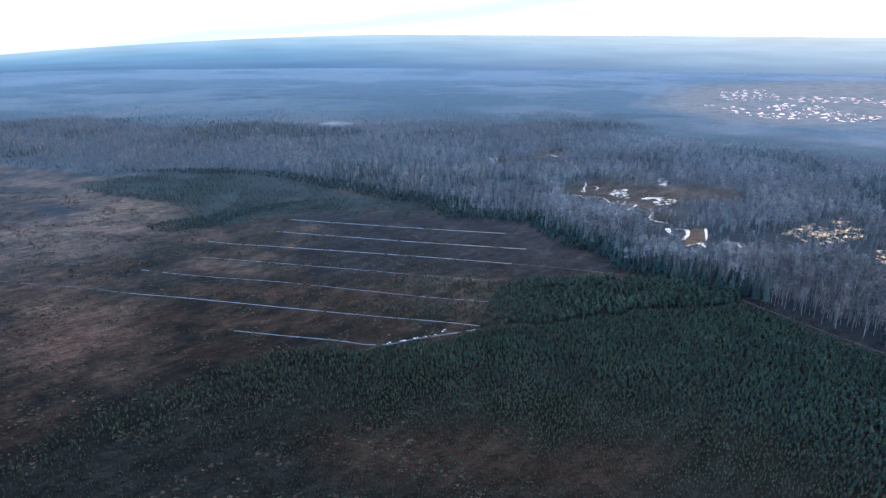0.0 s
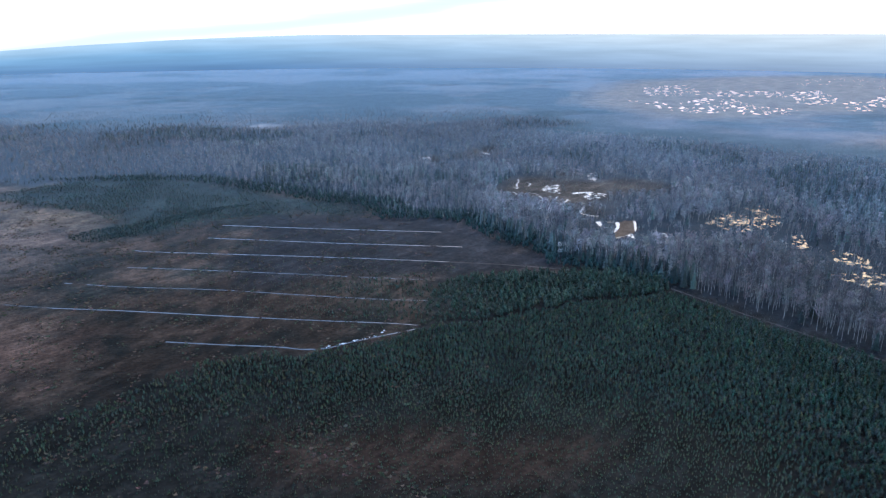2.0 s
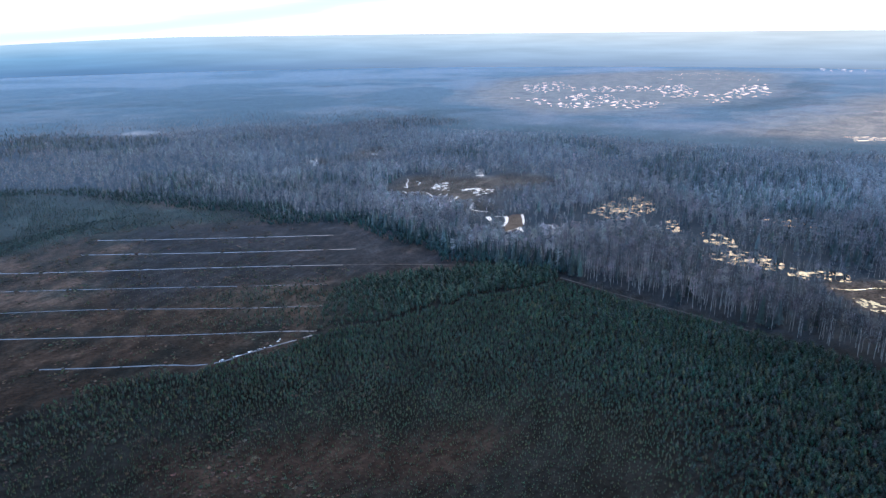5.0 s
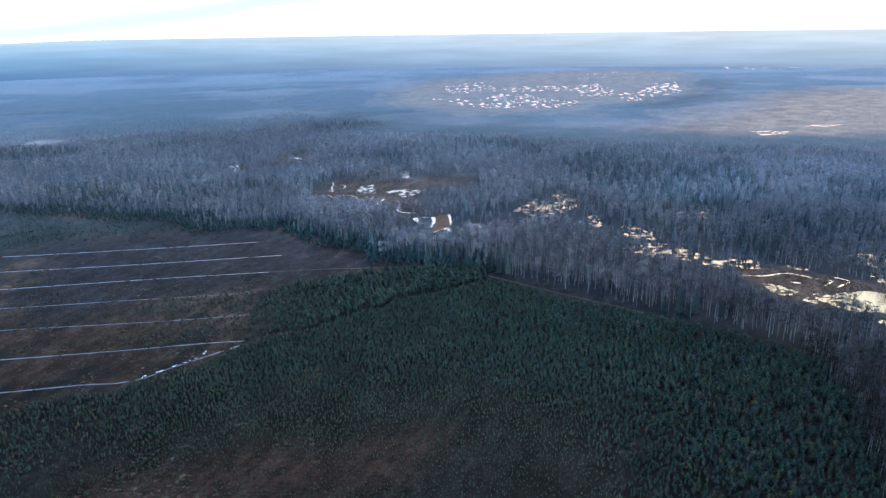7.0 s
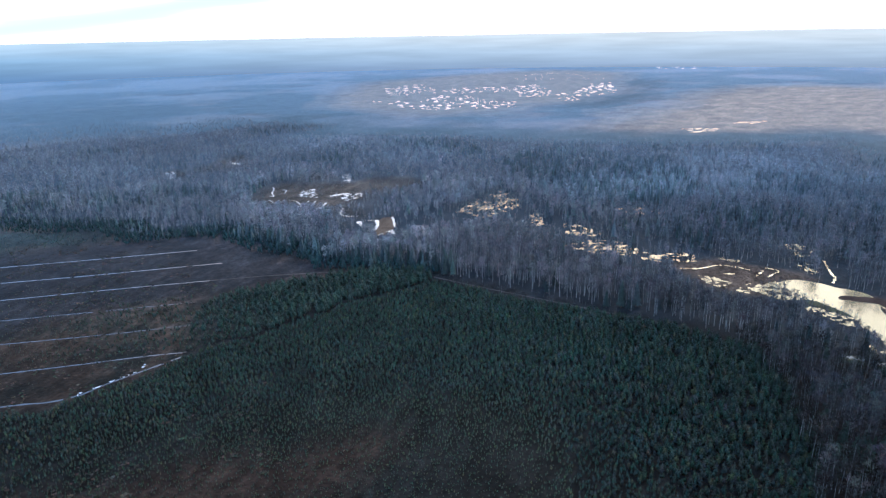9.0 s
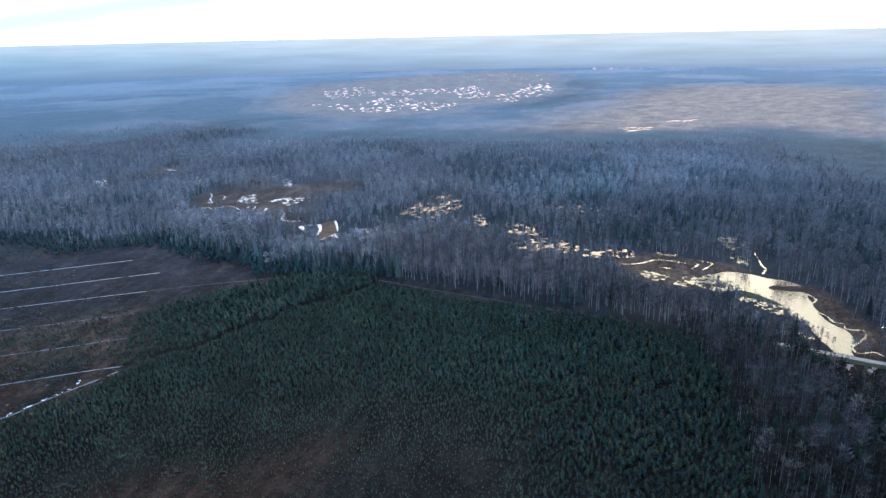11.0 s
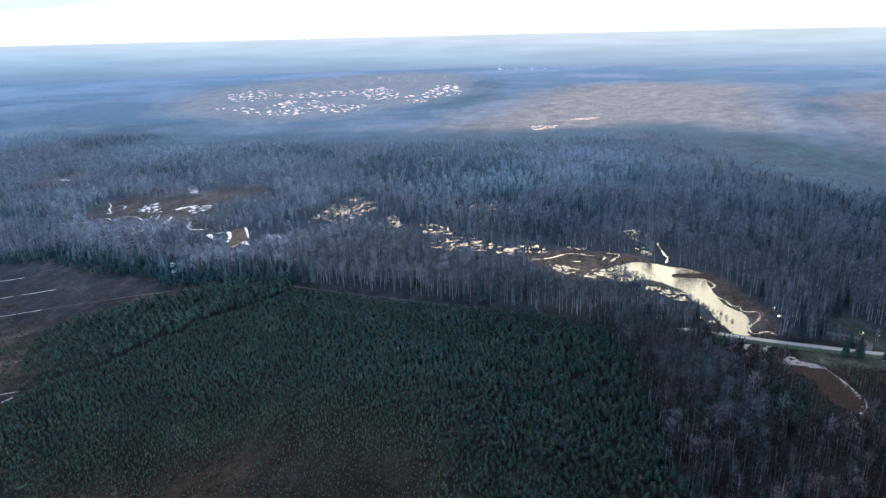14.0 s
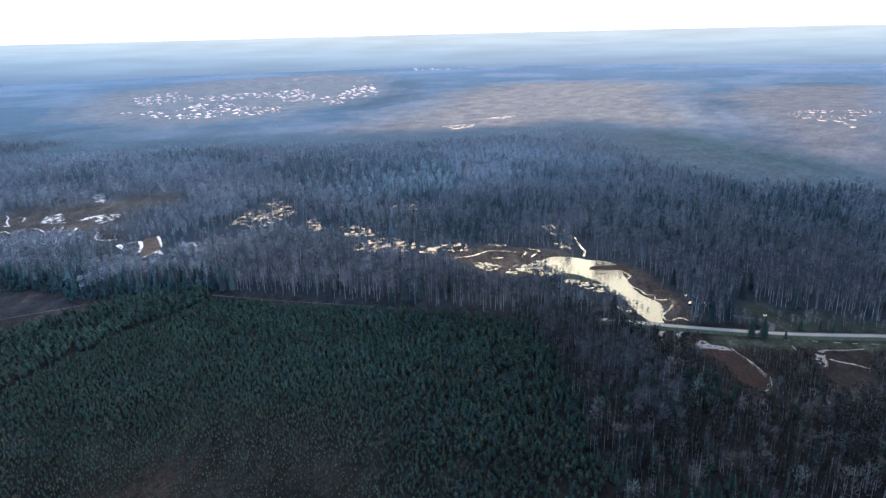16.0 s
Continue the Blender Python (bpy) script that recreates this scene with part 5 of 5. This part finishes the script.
OPEN_WATER = [(POND, 1.1)] + [(o, 0.8) for o in (HOOKBROWN, HOOK_ICE[0], HOOK_ICE[2], MARSHW)] + [(o, 4.5) for o in (SP1, SP2, SP3, SP4, SP5, SP6)] + [(o, 1.5) for o in (OC1, OC5)] + [(o, 0.8) for o in (MZ1, MZ2, MZ3, FLOOD_TREES, MEAD_FAR)]
for band, ((x, y), birches, dark) in enumerate(zip(forest(), (BIRCHES, BIRCHES_MID, BIRCHES_FAR), (SPRUCES, SPRUCES_FAR, SPRUCES_FAR))):
    rs = np.random.RandomState(50 + band)
    cone = np.clip((fbm(x, y, 80.0, 51) - 0.55) * 5, (0.05, 0.04, 0.015)[band], 0.5)
    cone = np.maximum(cone, np.where(near_line(EDGE, x, y) < 16, 0.75, 0))
    for o in CONIFERS:
        cone[inside(o, x, y, 14, 40)] = 0.62
    a = np.degrees(np.arctan2(x, y))
    cone = np.maximum(cone, np.where((a > 58) & (np.hypot(x, y) > 460), 0.18, 0))
    is_cone = rs.rand(len(x)) < cone
    b = ~is_cone
    grove = fbm(x, y, 60.0, 55)
    r = np.hypot(x, y)
    # crown tints follow bearing and distance: haze brightness put into the colour
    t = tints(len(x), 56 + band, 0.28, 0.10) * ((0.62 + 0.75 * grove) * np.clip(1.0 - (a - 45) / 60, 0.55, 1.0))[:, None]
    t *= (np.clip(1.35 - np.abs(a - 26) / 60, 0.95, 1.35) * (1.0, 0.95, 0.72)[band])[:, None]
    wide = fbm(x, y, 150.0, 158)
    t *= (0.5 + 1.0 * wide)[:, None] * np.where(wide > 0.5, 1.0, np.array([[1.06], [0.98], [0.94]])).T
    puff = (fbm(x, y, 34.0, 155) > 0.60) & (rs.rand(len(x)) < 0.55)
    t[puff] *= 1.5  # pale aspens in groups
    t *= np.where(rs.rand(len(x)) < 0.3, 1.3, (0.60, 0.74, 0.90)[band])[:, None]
    hgt = (13.5, 10.5, 8.0)[band] * (0.78 + 0.4 * rs.rand(len(x))) * (0.62 + 0.72 * fbm(x, y, (18.0, 30.0, 36.0)[band], 57)) * np.clip(1.0 + a / 120, 0.7, 1.0)
    hgt *= np.clip((near_line(VALLEY, x, y) + 20) / 50, 0.5, 1) * np.clip(0.6 + near_line(FAR_EDGE, x, y) * np.where(inside(FOREST, x, y), 1 / 180, np.where(x < 250, -1 / 650, -1 / 150)), 0.2, 1)
    hgt *= np.where(a < 10, np.clip(0.5 + near_line(EDGE, x, y) / 110, 0, 1), 1)
    if band < 2:
        hgt = low_before(x, y, hgt, OPEN_WATER)
    # haze put on the crowns as sheen, growing with distance from the camera
    tree_haze = np.clip((r - 300) / 480, 0, 1) * 0.45 * (0.6 + 0.8 * wide) * np.clip(0.88 + a / 130, 0.74, 1.0) * (1 + 0.45 * np.clip((a - 32) / 15, 0, 1) * np.clip((66 - a) / 14, -0.35, 1) * np.clip((r - 430) / 120, 0, 1)) + 0.045
    wood("birch_wood", "bare grey birch wood with pale trunks", "birch wood", x[b], y[b], hgt[b], np.full(b.sum(), 1.0), birches, [M_BIRCH, M_TWIG], t[b], 60 + band, tree_haze[b])
    wood("spruce_trees", "dark spruces and pines among bare birches", "conifers", x[is_cone], y[is_cone], hgt[is_cone] * 0.9, np.full(is_cone.sum(), 1.2), dark, [M_BARK, M_SPRUCE], t[is_cone], 70 + band, tree_haze[is_cone] * 0.45)

# belts of far woods beyond: a low uneven canopy that ends where the open bogs begin
def far_woods():
    az = np.radians(np.arange(-44, 90, 0.3))
    rad = np.geomspace(1010, 2690, 150)
    A, R = np.meshgrid(az, rad)
    x, y = (np.sin(A) * R).ravel(), (np.cos(A) * R).ravel()
    band = fbm(x * 0.6, y * 0.6, 130.0, 201)
    z = np.clip((0.50 - band) * 10, 0, 1) * 2.4
    for o in (BOG1, BOG2, BOG3, GREEN_FAR, PALE_CLEARING):
        z *= 1 - sum(inside(o, x + 40 * math.cos(q), y + 40 * math.sin(q), 30, 70) for q in (0.3, 1.5, 2.8, 4.1, 5.3)) / 5.0
    z[inside(FOREST, x, y)] = 0
    rs = np.random.RandomState(92)
    z = z * np.clip((R.ravel() - np.where(x < 250, 1330, 1015)) / 200, 0, 1) * np.clip((2450 - R.ravel()) / 400, 0, 1)
    z = z * (0.85 + 0.3 * rs.rand(len(z))) - 0.15
    na, nr = len(az), len(rad)
    i, j = np.arange(nr - 1)[:, None] * na, np.arange(na - 1)[None, :]
    a, b, c, d = (i + j).ravel(), (i + j + 1).ravel(), (i + na + j + 1).ravel(), (i + na + j).ravel()
    tris = np.concatenate([np.stack([a, c, b], 1), np.stack([a, d, c], 1)])
    tris = tris[(z[tris] > 0).any(1)]
    used, at = np.unique(tris, return_inverse=True)
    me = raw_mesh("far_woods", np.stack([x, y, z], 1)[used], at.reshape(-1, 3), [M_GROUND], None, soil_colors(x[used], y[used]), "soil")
    # the canopy gets the same haze-imitating sheen as the ground
    haze_weight = me.attributes.new("haze_sheen", "FLOAT", "POINT")
    haze_weight.data.foreach_set("value", soil_haze(x[used], y[used]).astype(np.float32))
    tagged(new("far_woods", me), "belts of far bluish woods across the plain", "woods", kind="stuff")


far_woods()

# a belt of low pines in front of the birches along the heath
x, y = places([(-330, 700), (-240, 712), (-160, 700), (-90, 655), (30, 572), (38, 535), (84, 520), (112, 470), (130, 436), (140, 400), (180, 360), (176, 345), (140, 372), (114, 390), (104, 426), (86, 452), (66, 500), (8, 515), (-4, 555), (-60, 590), (-115, 636), (-170, 680), (-250, 686)], 2.9, 131)
rs = np.random.RandomState(132)
k = seen(x, y) & (rs.rand(len(x)) < 0.85)
x, y = x[k], y[k]
wood("edge_pines", "belt of dark green pines along the birch wood", "pine wood", x, y, np.clip(8.6 - np.hypot(x, y) / 125, 2.8, 6.0) * (0.6 + 0.7 * rs.rand(len(x))), np.full(len(x), 1.1), PINES_LEAN + PINES[:3], [M_BARK, M_SPRUCE], tints(len(x), 133, 0.3, 0.1) * np.array((0.62, 0.80, 0.82)), 134, np.full(len(x), 0.035))

# the mixed wood on the near side of the road
x, y = places(MIXEDWOOD, 2.9, 81)
rs = np.random.RandomState(82)
k = seen(x, y) & ~inside(REED, x, y) & ~inside(LOOP_WATER, x, y) & (~inside(REED2, x, y) | (rs.rand(len(x)) < 0.3)) & (near_line([(279, 162)] + ROAD, x, y) > 3.4) & (near_line(ROAD[1:], x, y) > 7) & ~inside(MEAD_NEAR, x, y)
for o in PALE_GRASS:
    k &= ~inside(o, x, y)
for l in PALE_RIMS:
    k &= near_line(l, x, y) > 2
x, y = x[k], y[k]
cone = rs.rand(len(x)) < np.clip((fbm(x, y, 30.0, 83) - 0.45) * 4, 0.08, 0.75)
b = ~cone
pale = inside(PALEBIRCH, x, y, 6)
t = tints(len(x), 84, 0.55, 0.12) * np.where(pale, 0.42, np.where(rs.rand(len(x)) < 0.22, 0.65, 0.15))[:, None] * np.where(pale, 1.0, np.array([[1.04], [0.98], [0.86]])).T
hgt = 12.0 * (0.5 + 0.6 * rs.rand(len(x))) * (0.6 + 0.8 * fbm(x, y, 22.0, 88)) * np.where(y > 126, 1.0, np.clip(1 - (x - 255) / 60, 0.5, 1))
hgt = low_before(x, y, hgt, [(o, 0.85) for o in [REED, LOOP_WATER, MEAD_NEAR] + PALE_GRASS] + [(REED2, 1.2), (POND, 0.9)], 40)
wood("alder_wood", "bare brownish alder and birch thicket", "broadleaved wood", x[b], y[b], hgt[b], np.full(b.sum(), 1.1), SALLOWS[:1] + BIRCHES, [M_ALDER, M_TWIG], t[b], 85)
wood("young_spruces", "dark green conifers in a bare thicket", "conifers", x[cone], y[cone], hgt[cone] * 0.7, np.full(cone.sum(), 1.1), PINES + SPRUCES, [M_BARK, M_PINE], np.clip(t[cone] * 2.4, 0.7, 1.3), 86)


# bare young trees in a loose row behind the road, and low scrub on the open strip
row = spline([(296, 139), (318, 112), (334, 86), (350, 62), (366, 40)], False, 2.2)
rs = np.random.RandomState(141)
x = np.array([p.x for p in row]) + (rs.rand(len(row)) - 0.3) * 9
y = np.array([p.y for p in row]) + (rs.rand(len(row)) - 0.3) * 6
k = ~inside(POND, x, y) & (rs.rand(len(x)) < 0.75)
x, y = x[k], y[k]
wood("roadside_birches", "loose row of thin bare birches behind the road", "birches", x, y, 4.0 + 3.5 * rs.rand(len(x)), np.full(len(x), 1.0), BIRCHES, [M_BIRCH, M_TWIG], tints(len(x), 142, 0.3, 0.1) * 1.1, 143)
x, y = places(STRIP, 2.6, 151)
rs = np.random.RandomState(152)
k = (near_line(PATH_LINE, x, y) > 1.2) & (rs.rand(len(x)) < 0.75)
x, y = x[k], y[k]
wood("strip_scrub", "low purplish bare scrub along the track", "scrub", x, y, 0.9 + 1.8 * rs.rand(len(x)), np.full(len(x), 1.3), SALLOWS, [M_ALDER, M_TWIG], tints(len(x), 153, 0.4, 0.12) * 0.33, 154)


# flooded bare trees and tufts of reed in the shallow end of the pond and along its banks
fx, fy = places([(313, 230), (322, 238), (334, 239), (336, 232), (328, 226), (320, 216), (314, 221)], 2.4, 161)
gx, gy = places([(297, 147), (301, 155), (306, 160), (309, 158), (303, 149), (299, 145)], 2.2, 162)
hx, hy = places(FLOOD_TREES, 2.6, 163)
x, y = np.concatenate([fx, gx, hx]), np.concatenate([fy, gy, hy])
for k, o in enumerate((SP1, SP2, SP3, SP4, SP5, SP6)):
    sx, sy = places(o, 4.6, 180 + k)
    x, y = np.concatenate([x, sx]), np.concatenate([y, sy])
rs = np.random.RandomState(164)
wood("flooded_birches", "thin bare birches standing in shallow water", "birches", x, y, (3.0 + 2.6 * rs.rand(len(x))) * np.where(y > 290, 1.8, 1.0), np.full(len(x), 0.8), BIRCHES, [M_BIRCH, M_TWIG], tints(len(x), 165, 0.3, 0.1) * np.where(y > 290, 0.95, 0.6)[:, None], 166, np.where(y > 290, 0.12, 0.02))
fx, fy = [], []
for k, o in enumerate((PONDMARSH, MARSHW, REED, SPIT, GREEN_ISLE)):
    gx, gy = places(o, 1.5, 170 + k)
    fx.append(gx)
    fy.append(gy)
x, y = np.concatenate(fx), np.concatenate(fy)
k = ~inside(POND, x, y) | inside(SPIT, x, y)
for line, half in CHANNELS:
    k &= near_line(line, x, y) > 1.0
k &= near_line(RIM_LINE, x, y) > 0.9
for o in (BLOTCH1, BLOTCH2, BLOTCH3):
    k &= ~inside(o, x, y) | (fbm(x, y, 5.0, 175) > 0.6)
x, y = x[k], y[k]
rs = np.random.RandomState(176)
wood("reed_tufts", "brown tufts of dead reed and sedge on wet ground", "reeds", x, y, 0.12 + 0.22 * rs.rand(len(x)), 2.0 + 2.0 * rs.rand(len(x)), TUSSOCKS, [M_TUFT], tints(len(x), 177, 0.4, 0.12), 178)


fx, fy = [], []
for k, o in enumerate((OC1, OC5, OC6, OC3, OC4)):
    gx, gy = places(o, 4.6, 190 + k)
    fx.append(gx)
    fy.append(gy)
x, y = np.concatenate(fx), np.concatenate(fy)
k = fbm(x, y, 22.0, 195) > 0.47
for line, half in ICE_LINES:
    k &= near_line(line, x, y) > 3
x, y = x[k], y[k]
rs = np.random.RandomState(196)
wood("marsh_shrubs", "low bare sallow bushes in ochre sedge", "scrub", x, y, 1.2 + 1.8 * rs.rand(len(x)), np.full(len(x), 1.5), SALLOWS, [M_ALDER, M_TWIG], tints(len(x), 197, 0.35, 0.12) * 0.8, 198, np.full(len(x), 0.1))


def pale_bar(x, y, turn, length, radius):
    v, t = rod((-length / 2, 0, radius), (length / 2, 0, radius * 0.9), radius, radius * 0.7, 8)
    n = len(v)
    v = v + [np.array((-length / 2, 0, radius)), np.array((length / 2, 0, radius * 0.9))]
    t = t + [(n, 2 * ((k + 1) % 8), 2 * k) for k in range(8)] + [(n + 1, 2 * k + 1, 2 * ((k + 1) % 8) + 1) for k in range(8)]
    ob = new("pale_bar", raw_mesh("pale_bar", np.array(v), np.array(t), [M_PALEWOOD]))
    ob.matrix_basis = pose(x, y, 0.0, 0, 0, turn)
    return tagged(ob, "pale round bar lying beside the road", "log", "logs by the road")


# the first is a fallen log, the others stand in for guard-rail pieces
for x, y, turn, length in ((309, 79, 40, 4.5), (322, 74, -57, 2.5), (327, 66, -56, 3.0), (331, 60, -55, 2.4), (336, 53, -54, 3.2), (315, 84, -57, 2.6)):
    pale_bar(x, y, turn, length, 0.12)


# roadside spruces
def spruce_thing(x, y, h, shape):
    v, t, m = shape
    e = tagged(new("spruce"), "dark full spruce standing beside the road", "tree", "spruces by the road")
    for name, mat, n in (("trunk", M_BARK, 0), ("crown", M_PINE, 1)):
        tri = t[m == n]
        used, back = np.unique(tri, return_inverse=True)
        me = raw_mesh(name, v[used], back.reshape(-1, 3), [mat], None, np.ones((len(used), 3)))
        ob = new(name, me)
        ob.parent = e
    e.matrix_basis = pose(x, y, 0, 0, 0, x * 7) @ Matrix.Diagonal((h * 1.6, h * 1.6, h, 1))


for x, y, h in ((309.1, 97.8, 8.6), (312.3, 93.3, 10.0), (316.5, 85, 4.4), (331.1, 83, 6.0), (337.3, 76.2, 5.0), (337.5, 70.6, 5.5), (323.2, 101, 6.5), (343.5, 65, 4.0)):
    spruce_thing(x, y, h, spruce_shape(int(x), 8, 9))
